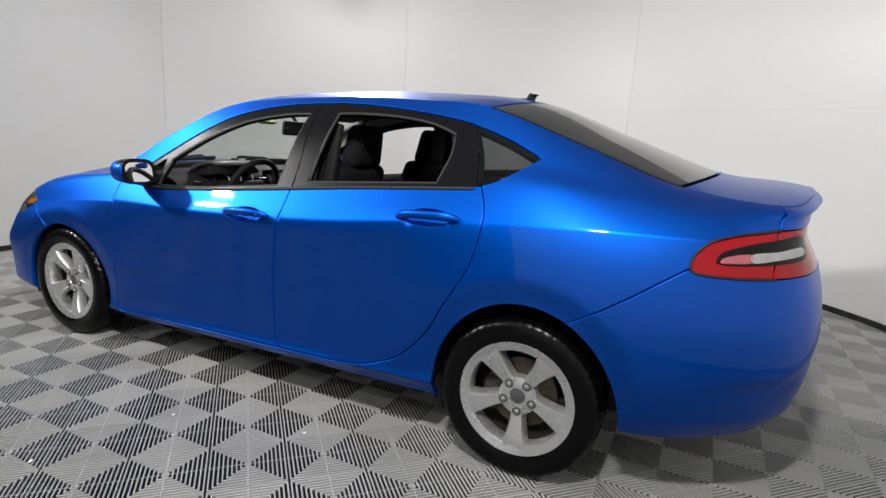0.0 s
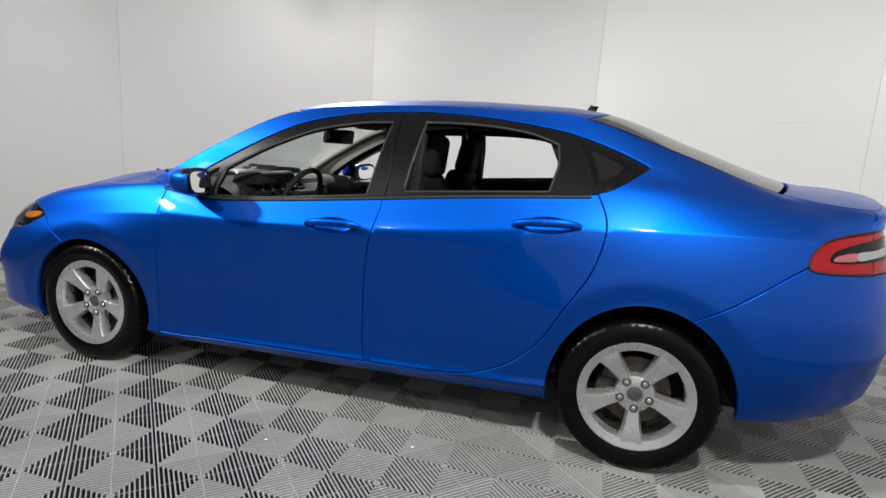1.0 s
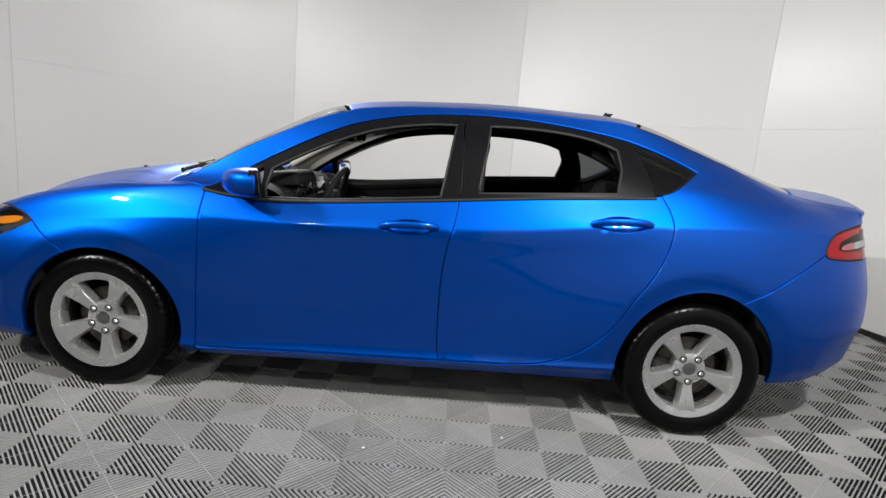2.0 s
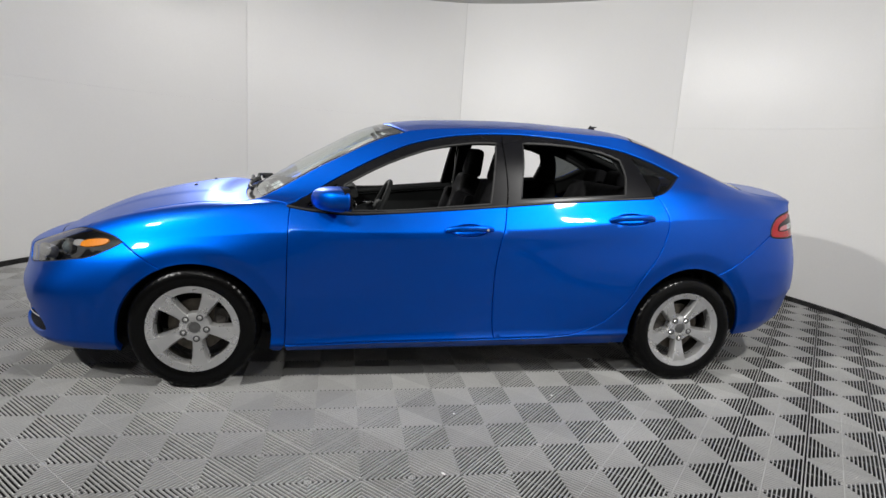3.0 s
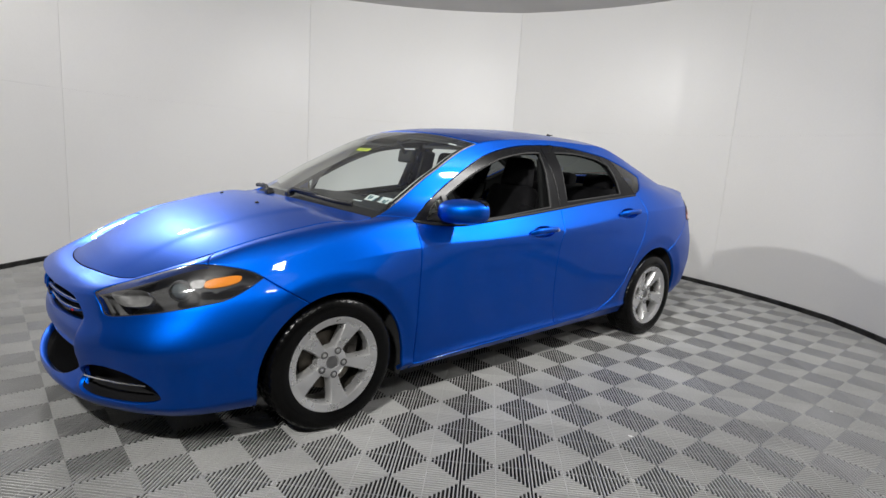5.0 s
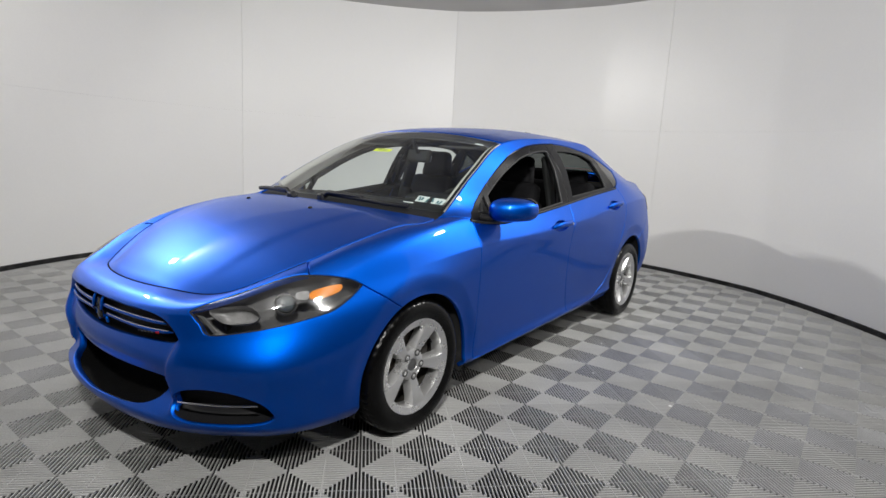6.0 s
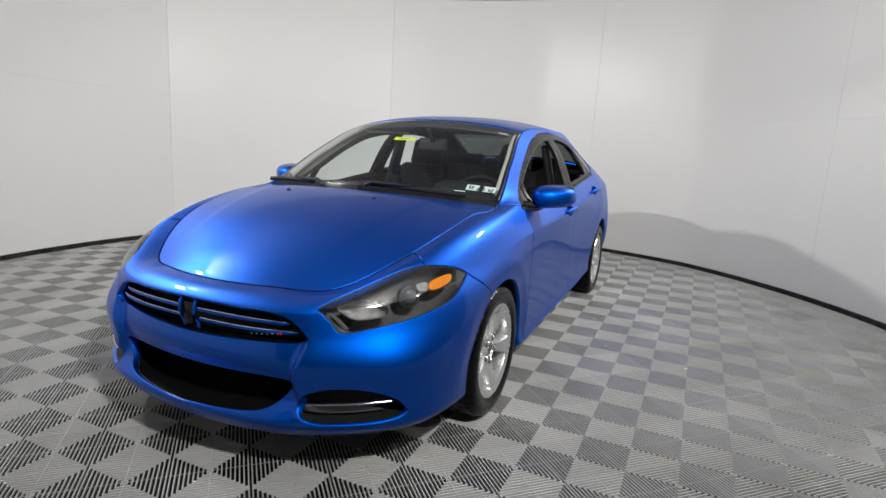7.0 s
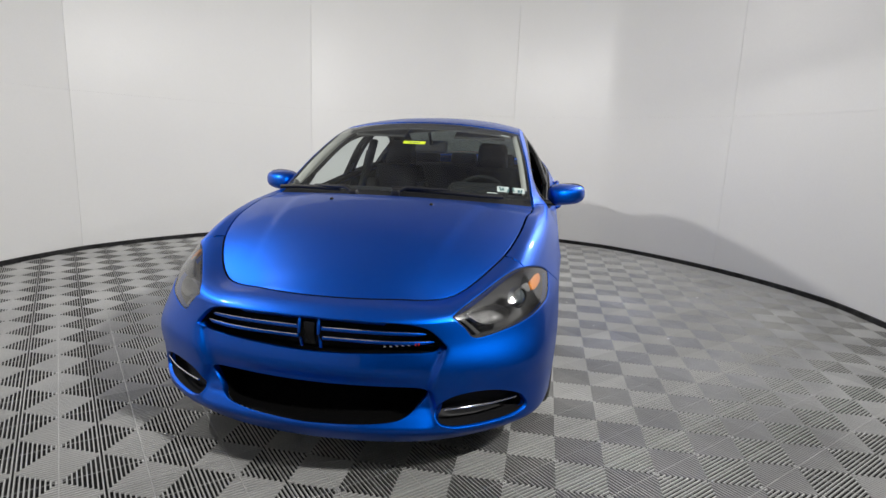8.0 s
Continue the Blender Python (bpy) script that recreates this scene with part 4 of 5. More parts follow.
wiper([(1.070, -.72), (1.095, -.62), (1.130, -.48), (1.165, -.32)], (1.19, -.24))

# aerial
bm = block((.11, .045, .020), (-1.01, 0, 1.456), (0, 3, 0), .008, 3, taper=(.7, .5))
block((.045, .012, .030), (-1.045, 0, 1.471), (0, -28, 0), .005, 2, bm=bm, taper=(.9, .7))
block((.030, .05, .007), (-1.058, 0, 1.482), (0, 0, 0), .003, 1, bm=bm)
part("aerial", smooth_bm(bm), TRIM, car, "small black roof aerial")

# door mirrors
for flip in (False, True):
    bm = bmesh.new()
    bmesh.ops.create_uvsphere(bm, u_segments=36, v_segments=24, radius=1)
    for v in bm.verts:
        x, y, z = v.co
        power = lambda a, e: math.copysign(abs(a) ** e, a)
        x, y, z = power(x, .75), power(y, .62), power(z, .72)
        front = x > 0
        v.co = Vector(((.140 if front else .022) * x, .112 * y, (.062 - .006 * y) * z + .006 * y))
        if front:
            v.co.x *= 1 - .25 * max(y, 0)
        v.co.x -= .030 * y
    bmesh.ops.transform(bm, matrix=Matrix.Translation((.640, .922, 1.000)), verts=bm.verts)
    shell = part("door_mirror", smooth_bm(flip_y(bm) if flip else bm, 50), PAINT, car, "blue door mirror")
    def oval(wide, high, thick, x):
        """A flat rounded plate that faces the rear, tipped a little upwards."""
        plate = bmesh.new()
        loop = []
        for a in np.linspace(0, math.tau, 40, endpoint=False):
            c, d = math.cos(a), math.sin(a)
            y, z = wide * math.copysign(abs(c) ** .6, c), high * math.copysign(abs(d) ** .6, d)
            loop.append(plate.verts.new((x, .924 + y, 1.0 + z + .06 * y)))
        got = bmesh.ops.extrude_face_region(plate, geom=[plate.faces.new(loop)])
        for v in got["geom"]:
            if isinstance(v, bmesh.types.BMVert):
                v.co.x -= thick
        bmesh.ops.recalc_face_normals(plate, faces=plate.faces)
        bmesh.ops.transform(plate, matrix=Matrix.Translation((x, .924, 1.0)) @ pose(0, 0, 0, 0, 7, 16) @ Matrix.Translation((-x, -.924, -1.0)), verts=plate.verts)
        return smooth_bm(flip_y(plate) if flip else plate)

    part("mirror_bezel", oval(.110, .061, .034, .652), FRAME_BLACK, shell)
    part("mirror_glass", oval(.092, .047, .004, .6195), MIRROR, shell)
    bm = tube([(.745, .775, .952), (.735, .83, .950), (.715, .89, .958)], [.030, .027, .022], 10, flat=.7)
    part("mirror_arm", flip_y(bm) if flip else bm, TRIM, shell)

# ---- underside and wheel housings ----
bm = bmesh.new()
for x0, x1, y0, y1, z0, z1 in ((-2.0, 2.1, -.54, .54, .20, .32), (-.94, .96, -.80, .80, .19, .30), (-2.05, -1.72, -.58, .58, .30, .42),
                               (1.76, 2.08, -.52, .52, .20, .28), (1.9, 2.1, -.55, .55, .26, .62), (-2.15, -1.75, -.60, .60, .4, .9)):
    block((x1 - x0, y1 - y0, z1 - z0), ((x0 + x1) / 2, (y0 + y1) / 2, (z0 + z1) / 2), bevel=.02, bm=bm)
part("underbody", smooth_bm(bm), UNDER, car, "black underbody")
part("bulkhead", block((.03, 1.36, .62), (1.12, 0, .62), bevel=.01), UNDER, car)
part("bulkhead", block((.03, 1.26, .62), (-1.62, 0, .68), bevel=.01), UNDER, car)
for cx, cz, rx, rz in (FRONT_ARCH, REAR_ARCH):
    for flip in (False, True):
        s = -1 if flip else 1
        bm = bmesh.new()
        rows = []
        for a in np.linspace(-16 if cx > 0 else 1, 196 if cx > 0 else 192, 40):
            c, d = math.cos(radians(a)), math.sin(radians(a))
            x, z = cx - (rx + .012) * c, cz + (rz + .012) * d
            edge = on_skin([(x, .88, max(z, .2))], -.018, 2, 15)[0][1]
            rows.append([bm.verts.new((x, s * min(edge, .885), z)), bm.verts.new((x, s * .55, z)), bm.verts.new((cx - (rx - .1) * c * .4, s * .545, cz + (rz - .1) * d * .4))])
        for one, two in zip(rows, rows[1:]):
            for k in range(2):
                bm.faces.new((one[k], one[k + 1], two[k + 1], two[k]))
        bmesh.ops.recalc_face_normals(bm, faces=bm.faces)
        part("wheel_housing", smooth_bm(bm, 50), LINER, car, "black wheel-arch liner")


# ---- wheels ----
def tyre_bm():
    steps = 150
    bm = bmesh.new()
    shape = [(.216, .088), (.222, .098), (.240, .106), (.262, .109), (.283, .106), (.298, .098), (.307, .088), (.3125, .072), (.3145, .056),
             (.3085, .052), (.3085, .045), (.315, .041), (.3155, .012), (.309, .009), (.309, -.001)]
    half = shape + [(r, -y) for r, y in shape[::-1]]
    rings = []
    for k in range(steps):
        a = k * math.tau / steps
        row = []
        for i, (r, y) in enumerate(half):
            notch = .005 if k % 3 == 0 and i in (6, 7, 8, len(half) - 7, len(half) - 8, len(half) - 9) else .004 if k % 3 == 0 and i in (11, 12, len(half) - 12, len(half) - 13) else 0
            row.append(bm.verts.new(((r - notch) * math.cos(a), y, (r - notch) * math.sin(a))))
        rings.append(row)
    for k in range(steps):
        one, two = rings[k], rings[(k + 1) % steps]
        for i in range(len(half) - 1):
            bm.faces.new((one[i], one[i + 1], two[i + 1], two[i]))
    bmesh.ops.recalc_face_normals(bm, faces=bm.faces)
    return smooth_bm(bm, 28)


def spokes_bm():
    """Rim lip and hub."""
    bm = lathe([(.217, .072), (.2235, .086), (.2245, .094), (.2225, .0985), (.2185, .0985), (.215, .0965), (.193, .0935), (.189, .0915), (.187, .086), (.185, .05), (.190, .02)], 96)
    lathe([(.034, .070), (.056, .069), (.074, .062), (.080, .03)], 48, bm=bm)
    lathe([(.0001, .066), (.024, .066), (.031, .064), (.034, .070)], 32, bm=bm)
    return smooth_bm(bm, 32)


def spoke_bm():
    """One broad spoke, pointing down."""
    bm = bmesh.new()
    along_r = [(.046, .0255, .066), (.075, .0240, .0705), (.110, .0275, .079), (.150, .0350, .0885), (.176, .0425, .0932), (.192, .0480, .0945), (.206, .0560, .0945)]
    rows = []
    for r, w, y in along_r:
        row = []
        for dx, dy in ((-w - .004, -.05), (-w, -.010), (-w + .005, -.001), (-w + .011, 0), (0, -.0025), (w - .011, 0), (w - .005, -.001), (w, -.010), (w + .004, -.05)):
            row.append(bm.verts.new((dx, y + dy, -r)))
        rows.append(row)
    for one, two in zip(rows, rows[1:]):
        for i in range(len(one) - 1):
            bm.faces.new((one[i], one[i + 1], two[i + 1], two[i]))
    bm.faces.new(rows[0])
    bm.faces.new(rows[-1][::-1])
    bmesh.ops.recalc_face_normals(bm, faces=bm.faces)
    return smooth_bm(bm, 32)


tyre_data, spoke_data = bpy.data.meshes.new("tyre"), bpy.data.meshes.new("wheel")
tyre_shape, spoke_shape = tyre_bm(), spokes_bm()
tyre_shape.to_mesh(tyre_data)
spoke_shape.to_mesh(spoke_data)
barrel_shape = lathe([(.190, .04), (.188, .0), (.196, -.06), (.214, -.085), (.220, -.09)], 64)
barrel_data = bpy.data.meshes.new("barrel")
smooth_bm(barrel_shape).to_mesh(barrel_data)
disc_shape = lathe([(.07, .035), (.072, .018), (.085, .014), (.138, .014), (.139, .010), (.139, -.008), (.085, -.008)], 64)
disc_data = bpy.data.meshes.new("brake_disc")
smooth_bm(disc_shape, 30).to_mesh(disc_data)
caliper_shape = block((.075, .05, .13), (-.118, 0, .03), (0, -8, 0), .015)
block((.05, .03, .05), (-.12, .022, .03), (0, -8, 0), .01, bm=caliper_shape)
caliper_data = bpy.data.meshes.new("caliper")
smooth_bm(caliper_shape).to_mesh(caliper_data)
arm_data = bpy.data.meshes.new("spoke")
spoke_bm().to_mesh(arm_data)
cap_shape = lathe([(.0001, .0665), (.018, .0660), (.027, .0640), (.029, .060), (.029, .05)], 32)
cap_data = bpy.data.meshes.new("centre_cap")
smooth_bm(cap_shape).to_mesh(cap_data)
well_shape = lathe([(.0098, .0655), (.0150, .0668), (.0172, .0655), (.0180, .055)], 20)
well_data = bpy.data.meshes.new("lug_seat")
smooth_bm(well_shape).to_mesh(well_data)
nut_shape = lathe([(.0001, .0690), (.0066, .0685), (.0096, .0650), (.0096, .052)], 6)
nut_data = bpy.data.meshes.new("lug_nut")
nut_shape.to_mesh(nut_data)
for data, mat in ((tyre_data, RUBBER), (spoke_data, ALLOY), (arm_data, ALLOY), (barrel_data, ALLOY_DARK), (disc_data, STEEL), (caliper_data, CAST), (cap_data, CAP), (well_data, LAMP_BLACK), (nut_data, ALLOY)):
    data.materials.append(mat)


def child(name, data, parent, m=None, label=""):
    ob = new(name, data)
    ob.parent = parent
    if m is not None:
        ob.matrix_basis = m
    if label:
        ob["label"] = label
    return ob


for x, side, spin in ((1.3515, 1, 9), (-1.3515, 1, 2), (1.3515, -1, 40), (-1.3515, -1, 10)):
    face = 0 if side > 0 else 180
    wheel = child("wheel", spoke_data, car, pose(x, side * .776, .315, 0, 0, face) @ pose(0, 0, 0, 0, spin, 0), "silver five-spoke alloy wheel")
    child("tyre", tyre_data, wheel, None, "black tyre")
    child("barrel", barrel_data, wheel)
    child("centre_cap", cap_data, wheel, pose(0, .005, 0))
    still = pose(0, 0, 0, 0, -spin, 0)
    child("brake_disc", disc_data, wheel)
    child("caliper", caliper_data, wheel, still @ pose(0, 0, 0, 0, 0 if x * side > 0 else 180, 0))
    for n in range(5):
        a = radians(270 + 72 * n)
        spot = pose(.0585 * math.cos(a), .0065, .0585 * math.sin(a))
        child("spoke", arm_data, wheel, pose(0, 0, 0, 0, 72 * n, 0))
        child("lug_seat", well_data, wheel, spot)
        child("lug_nut", nut_data, wheel, spot)


# ---- inside the car ----
sheet("headliner", np.linspace(7.9, 11.1, 24), np.linspace(-.998, .998, 25), HEADLINER, car, off=-.03, thick=.004)
for loop, name in ((front_door, "front_door_trim"), (rear_door, "rear_door_trim")):
    both(name, [loop], DASH, car, "dark inner door trim", off=-.05, depth=.012, gap=.01, step=.05)
for flip in (False, True):
    s = -1 if flip else 1
    # inner pillars
    a_post = top_line[top_mid:] + notch[::-1][1:] + between((6, 8), (8.6, 8), 20) + between((8.6, 8), top_line[top_mid], 6)
    part("pillar_trim", panel_mesh("pillar_trim", [a_post], off=-.028, depth=.004, gap=-.004, flip=flip), PILLAR_TRIM, car, "light grey inner A-pillar trim")
    c_post = [p for p in top_line[:top_rear + 1][::-1]] + between(top_line[0], side_uv([(-1.5, 1.05)])[0], 8) + between(side_uv([(-1.5, 1.05)])[0], (12.6, 8), 8) + between((12.6, 8), (10.9, 8), 14)
    part("pillar_trim", panel_mesh("pillar_trim", [c_post], off=-.03, depth=.004, gap=-.01, flip=flip), DASH, car, "dark inner C-pillar trim")
    bm = block((.15, .04, .80), (-.28, s * .690, .90), (s * 14, -2, 0), .018, 3, taper=(.75, 1))
    rail = top_line[top_rear:top_mid + 1] + between(top_line[top_mid], (8.6, 8), 6) + between((8.6, 8), (10.9, 8), 24) + between((10.9, 8), top_line[top_rear], 6)
    part("rail_trim", panel_mesh("rail_trim", [rail], off=-.026, depth=.004, gap=-.012, flip=flip), HEADLINER, car, "grey inner roof-rail trim")
    part("pillar_trim", smooth_bm(bm), DASH, car, "dark inner B-pillar trim")
    # belts
    strap = curve_through([(-.30, s * .655, 1.20), (-.29, s * .70, .98), (-.27, s * .74, .60)], 20)
    part("seat_belt", tube(strap, .003, 6, flat=7), CLOTH, car)
    # inner pulls of the doors
    bm = tube([(.50, s * .812, .80), (.47, s * .79, .815), (.39, s * .79, .815), (.36, s * .812, .80)], .008, 8)
    part("inner_handle", bm, CHROME, car)
    bm = block((.46, .06, .05), (.28, s * .79, .70), (0, 4, 0), .02, 3)
    part("armrest", smooth_bm(bm), DASH, car)
    bm = block((.40, .06, .05), (-.66, s * .79, .76), (0, 4, 0), .02, 3)
    part("armrest", smooth_bm(bm), DASH, car)


def cushion(size, at, turn, bevel, bow=0.0, taper=None):
    """A padded block with a bulging face."""
    bm = block(size, (0, 0, 0), (0, 0, 0), bevel, 4, taper=taper)
    bmesh.ops.subdivide_edges(bm, edges=[e for e in bm.edges if e.calc_length() > .12], cuts=5, use_grid_fill=True)
    for v in bm.verts:
        f = max(0, 1 - (2 * v.co.y / size[1]) ** 2) * max(0, 1 - (2 * v.co.z / size[2]) ** 2)
        v.co.x += bow * f
    bmesh.ops.transform(bm, matrix=pose(*at, *turn), verts=bm.verts)
    return smooth_bm(bm, 60)


def seat(y):
    base = part("seat", cushion((.52, .50, .17), (.15, y, .50), (0, -8, 0), .06), CLOTH, car, "black cloth front seat")
    part("backrest", cushion((.13, .47, .62), (-.20, y, .80), (0, -17, 0), .055, -.01, (.9, .82)), CLOTH, base)
    for dy in (-.2, .2):
        part("bolster", cushion((.13, .09, .46), (-.15, y + dy, .76), (0, -17, 0), .04), CLOTH, base)
    part("headrest", cushion((.105, .255, .205), (-.315, y, 1.185), (0, -10, 0), .045, .0, (.85, .84)), CLOTH, base)
    for dy in (-.055, .055):
        part("headrest_post", tube([(-.265, y + dy, 1.04), (-.31, y + dy, 1.14)], .006, 8), CHROME, base)


seat(.37)
seat(-.37)
bench = part("rear_seat", cushion((.52, 1.26, .17), (-.78, 0, .52), (0, -8, 0), .06), CLOTH, car, "black cloth rear bench")
part("backrest", cushion((.14, 1.26, .58), (-1.13, 0, .82), (0, -24, 0), .06, 0, (.9, .92)), CLOTH, bench)
for y in (.36, -.36, 0):
    part("headrest", cushion((.09, .25, .13), (-1.28, y, 1.125), (0, -15, 0), .04), CLOTH, bench)
part("parcel_shelf", smooth_bm(block((.62, 1.14, .03), (-1.57, 0, 1.035), (0, -3, 0), .01)), DASH, car)
part("bulkhead", smooth_bm(block((.02, 1.50, .44), (-1.34, 0, .835), bevel=.006)), CARPET, car)
part("boot_lining", smooth_bm(block((.05, 1.08, .30), (-1.96, 0, .93), (0, -8, 0), .01)), CARPET, car)
part("carpet", smooth_bm(block((2.1, 1.46, .05), (.02, 0, .325), bevel=.01)), CARPET, car)

# dashboard: a section drawn from the windscreen's foot to the knees
section = [(1.13, .90), (1.08, .965), (.95, .985), (.80, .995), (.70, .990), (.64, .970), (.60, .935), (.59, .88), (.61, .80), (.66, .72), (.76, .64), (.95, .55)]
section = curve_through(section, 36)
bm = bmesh.new()
rows = []
for y in np.linspace(-.74, .74, 31):
    bend = -.09 * (abs(y) / .74) ** 2.2
    rows.append([bm.verts.new((x + bend * (1.2 if x > .9 else .4), y, z - .02 * (abs(y) / .74) ** 3)) for x, z in section])
for one, two in zip(rows, rows[1:]):
    for i in range(len(section) - 1):
        bm.faces.new((one[i], one[i + 1], two[i + 1], two[i]))
bmesh.ops.recalc_face_normals(bm, faces=bm.faces)
dash = part("dashboard", smooth_bm(bm, 50), DASH, car, "dark soft-touch dashboard")
part("cluster_hood", smooth_bm(block((.20, .40, .07), (.645, .37, 1.000), (0, 6, 0), .03, 4, taper=(.8, .8))), DASH, dash)
for y in (.46, .37, .28):
    bm = lathe([(.052, .0), (.052, .01), (.046, .012), (.044, 0)], 28)
    bmesh.ops.transform(bm, matrix=pose(.575, y, .945, 0, 0, 90) @ pose(0, 0, 0, 12, 0, 0), verts=bm.verts)
    part("gauge_ring", smooth_bm(bm), CHROME, dash)
part("centre_screen", smooth_bm(block((.015, .19, .12), (.578, -.01, .905), (0, 8, 0), .005, 2)), SCREEN, dash)
part("screen_frame", smooth_bm(block((.02, .24, .17), (.590, -.01, .905), (0, 8, 0), .01, 2)), GLOSS_BLACK, dash)
for y in (-.17, .15, -.62, .62):
    part("air_vent", smooth_bm(block((.02, .065, .10), (.585, y, .90), (0, 8, 0), .01, 2)), TRIM, dash)
    frame_line = [(.572, y - .03, .855), (.572, y + .03, .855), (.562, y + .03, .945), (.562, y - .03, .945)]
    part("vent_trim", tube(frame_line, .0035, 6, closed=True), CHROME, dash)
part("centre_console", smooth_bm(block((.95, .20, .28), (.15, 0, .48), (0, 6, 0), .04, 3)), DASH, car)
part("gear_lever", smooth_bm(block((.05, .045, .10), (.33, 0, .69), (0, -15, 0), .018, 3)), GLOSS_BLACK, car)

# steering wheel
hub, tilt = Vector((.435, .37, .895)), 24
turn = Matrix.Translation(hub) @ pose(0, 0, 0, 0, -tilt, 0)
ring = [turn @ Vector((0, .183 * math.cos(a), .183 * math.sin(a))) for a in np.linspace(0, math.tau, 40, endpoint=False)]
steering = part("steering_wheel", tube(ring, .0155, 10, closed=True), DASH, car, "black three-spoke steering wheel")
bm = block((.05, .15, .12), (0, 0, 0), bevel=.03, segments=4)
for a in (0, 180, 270):
    c, d = math.cos(radians(a)), math.sin(radians(a))
    block((.02, .12 if d == 0 else .05, .035 if abs(d) < .5 else .12), (.005, .115 * c, .115 * d - .01), bevel=.008, bm=bm)
bmesh.ops.transform(bm, matrix=turn, verts=bm.verts)
part("wheel_hub", smooth_bm(bm), DASH, steering)
part("steering_column", tube([turn @ Vector((.02, 0, 0)), (.72, .37, .80)], .045, 12), DASH, steering)

# rear-view mirror and sun visors
view = part("rear_view_mirror", smooth_bm(block((.035, .235, .084), (.385, .02, 1.250), (0, -8, -16), .016, 3)), TRIM, car, "black rear-view mirror")
part("mirror_glass", smooth_bm(block((.004, .215, .066), (.366, .025, 1.248), (0, -8, -16), .001, 1)), MIRROR, view)
part("mirror_stalk", tube([(.40, .02, 1.27), (.465, .02, 1.345)], .011, 8), TRIM, view)
for y in (.34, -.34):
    part("sun_visor", smooth_bm(block((.16, .34, .016), (.30, y, 1.338), (0, 18, 0), .007, 2)), HEADLINER, car)

# inner edge trims round the glass
for s in (1, -1):
    for u0, u1, w, r, mat in ((6.4, 8.0, .955, .022, PILLAR_TRIM), (10.9, 13.0, .955, .024, DASH)):
        u = np.linspace(u0, u1, 24)
        line = top(u, np.full(24, w)) * [1, s, 1] - [0, 0, .030]
        part("edge_trim", tube(line, r, 8), mat, car)
    rim = np.array(quarter_glass, float)[::2]
    line = skin(rim[:, 0], rim[:, 1]) - .034 * skin_normal(rim[:, 0], rim[:, 1])
    part("edge_trim", tube(line * [1, s, 1], .018, 8, closed=True), DASH, car)
    rim = np.array(low, float)
    line = skin(rim[:, 0], rim[:, 1]) - .030 * skin_normal(rim[:, 0], rim[:, 1])
    part("edge_trim", tube(line * [1, s, 1], .022, 8), DASH, car)
lining = [(10.32, 5.2), (11.6, 5.2), (13.1, 5.2), (13.1, 6.6), (13.1, 7.97), (11.6, 7.97), (10.32, 7.97), (10.32, 6.6)]
both("side_lining", [lining, quarter_glass], DASH, car, "dark inner trim beside the rear seat", off=-.036, depth=.003, gap=-.004, step=.05)


# ---- crumbs on the floor ----
for name, spots, mat, label in (("paper_scrap", ((.070, 1.215), (-.505, 1.040), (-1.034, 2.205), (.21, 1.708)), WHITE_BIT, "tiny white scrap lying on the tile floor"),
                                ("grit", ((-.670, .695), (.93, .735)), DARK_BIT, "small dark crumb lying on the tile floor")):
    for n, (x, y) in enumerate(spots):
        bm = bmesh.new()
        bmesh.ops.create_icosphere(bm, subdivisions=1, radius=.007)
        for v in bm.verts:
            v.co = Vector((v.co.x * (1 + .3 * n), v.co.y, v.co.z * .4 + .0028)) * (1 + .25 * noise.noise(v.co * 300))
        bmesh.ops.transform(bm, matrix=pose(x, y, 0, 0, 0, 40 * n), verts=bm.verts)
        tagged(part(name, bm, mat), label, name.replace("_", " "), group="crumbs on the floor")

# ---- floor tiles: nested square ribs, laid at 45 degrees to the car ----
TILE_SIZE, RIBS = .2832, 9
TILE_ORIGIN = (.538, 1.1145)


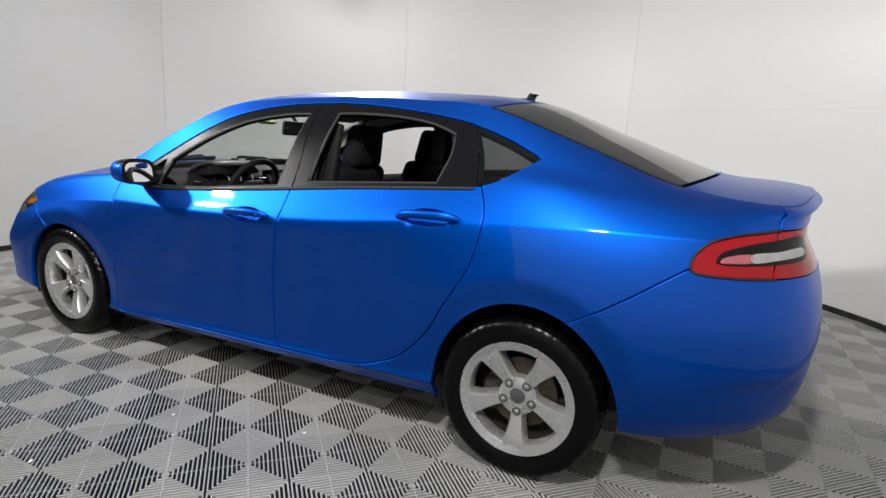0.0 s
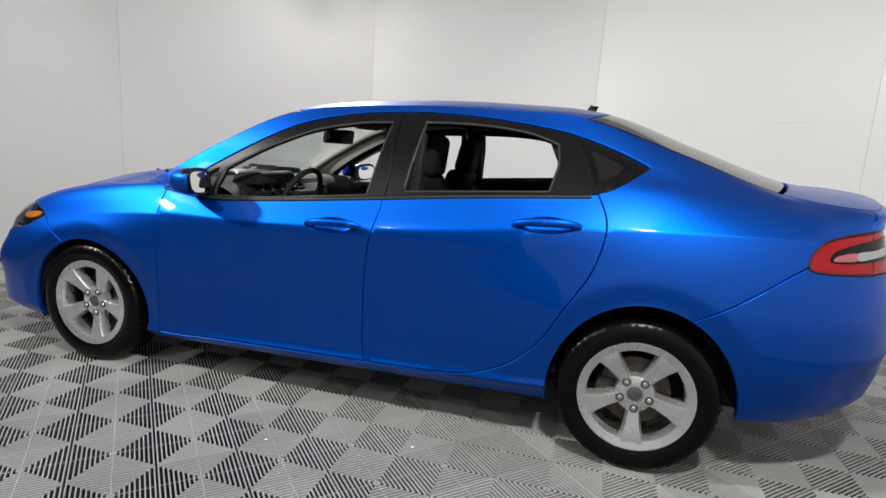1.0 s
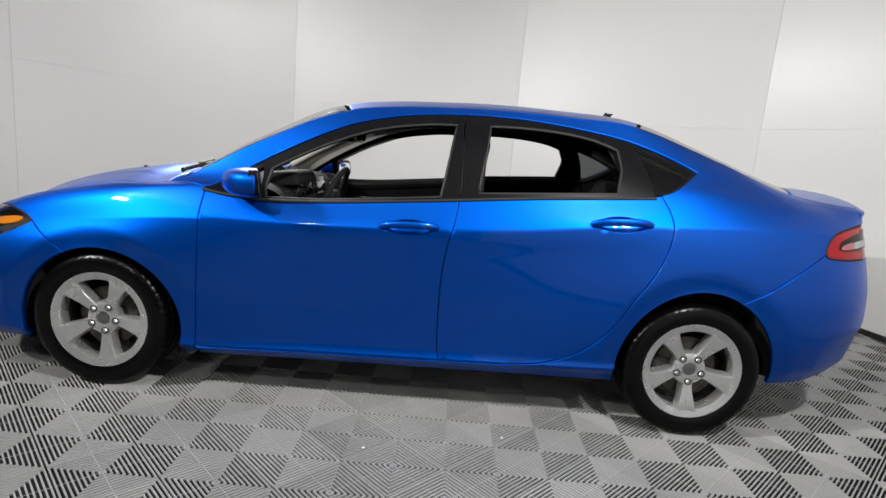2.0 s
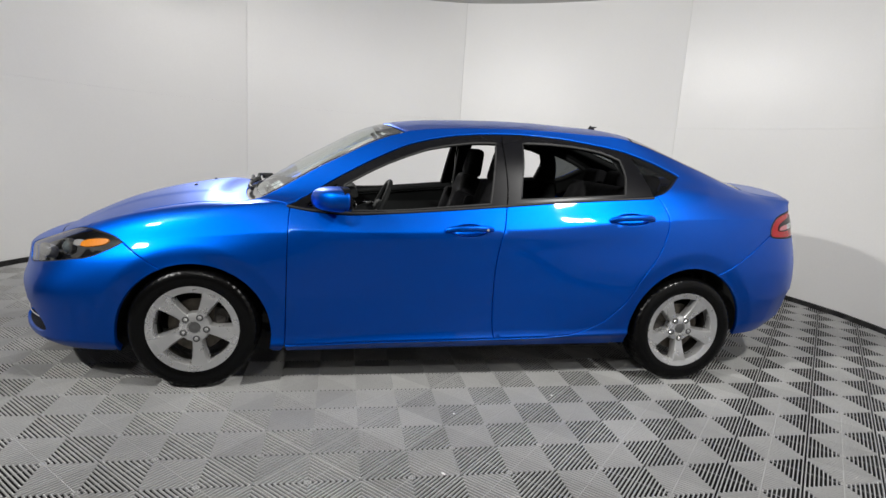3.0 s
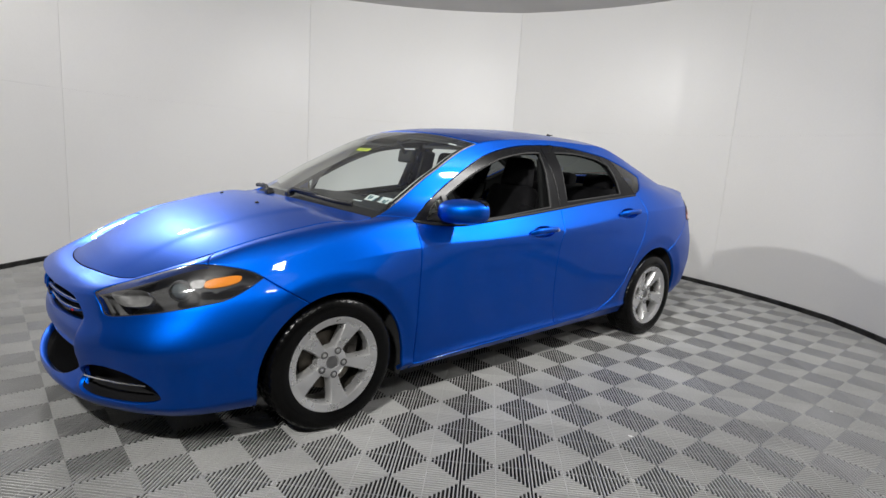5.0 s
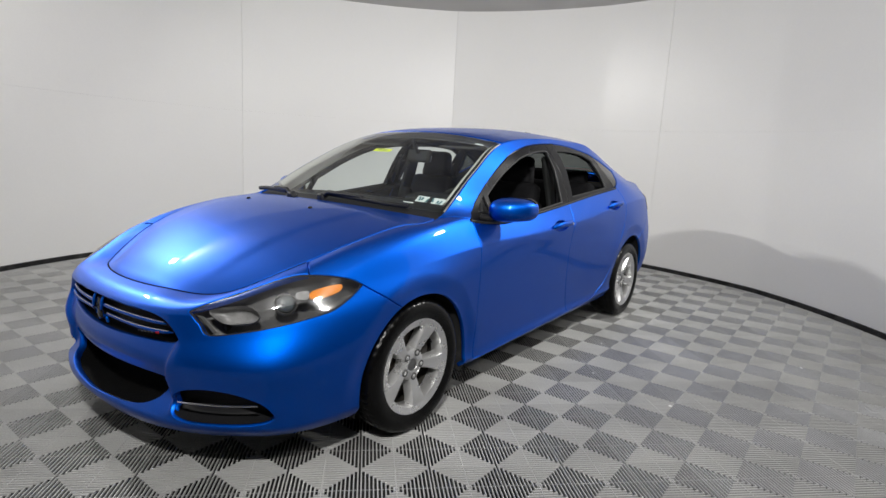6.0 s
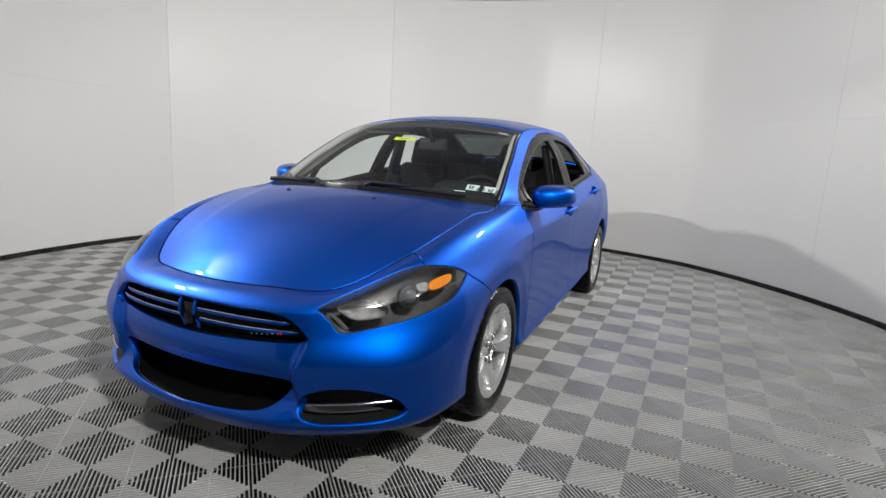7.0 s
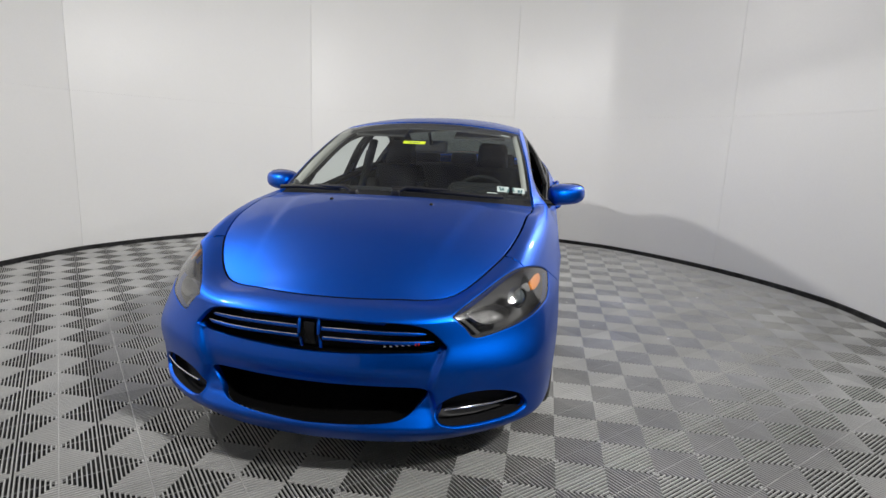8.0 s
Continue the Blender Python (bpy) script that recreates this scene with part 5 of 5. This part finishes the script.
def tile_mesh():
    verts, faces = [], []
    pitch = TILE_SIZE / 2 / RIBS

    def ring(half, z):
        verts.extend([(-half, -half, z), (half, -half, z), (half, half, z), (-half, half, z)])
        return len(verts) - 4

    for k in range(RIBS):
        out = (k + 1) * pitch - .0041
        inn = out - pitch * .33
        edge, fall = .0008, .0012
        shape = [(out, -.0080), (out, -fall), (out - edge, 0), (inn + edge, 0), (inn, -fall), (inn, -.0080)]
        rows = [ring(max(r, .0006), z) for r, z in shape]
        for one, two in zip(rows, rows[1:]):
            for i in range(4):
                j = (i + 1) % 4
                faces.append((one + i, one + j, two + j, two + i))
    half, thin = TILE_SIZE / 2 - .002, .0016
    for flat in (0, 1):
        quad = [(-half, -thin), (half, -thin), (half, thin), (-half, thin)]
        n = len(verts)
        verts.extend([(x, y, -.0016) if not flat else (-y, x, -.0016) for x, y in quad])
        faces.append((n, n + 1, n + 2, n + 3))
    return verts, faces


verts, faces = tile_mesh()
tile_data = mesh_of("floor_tile", verts, faces, smooth=False)
tile_data.materials.append(TILE)
spots = []
half_diagonal = TILE_SIZE / math.sqrt(2)
for i in range(-30, 31):
    for j in range(-30, 31):
        if (i + j) % 2 == 0:
            x, y = TILE_ORIGIN[0] + i * half_diagonal, TILE_ORIGIN[1] + j * half_diagonal
            dx, dy = x - CENTRE[0], y - CENTRE[1]
            if math.hypot(dx, dy) < wall_radius(math.degrees(math.atan2(dy, dx))) + .15:
                spots.append((x, y))
spots.sort(key=lambda s: math.hypot(s[0] - .9, s[1] - 1.5))
for x, y in spots[:300]:
    ob = new("floor_tile", tile_data)
    ob.parent = floor
    ob.matrix_world = pose(x, y, 0, 0, 0, 45)
all_verts, all_faces = [], []
c45 = math.sqrt(.5)
for x, y in spots[300:]:
    n = len(all_verts)
    all_verts.extend([(x + c45 * (a - b), y + c45 * (a + b), z) for a, b, z in verts])
    all_faces.extend([tuple(i + n for i in f) for f in faces])
part("floor_tiles_beyond", mesh_of("floor_tiles_beyond", all_verts, all_faces, smooth=False), TILE, floor)["kind"] = "stuff"
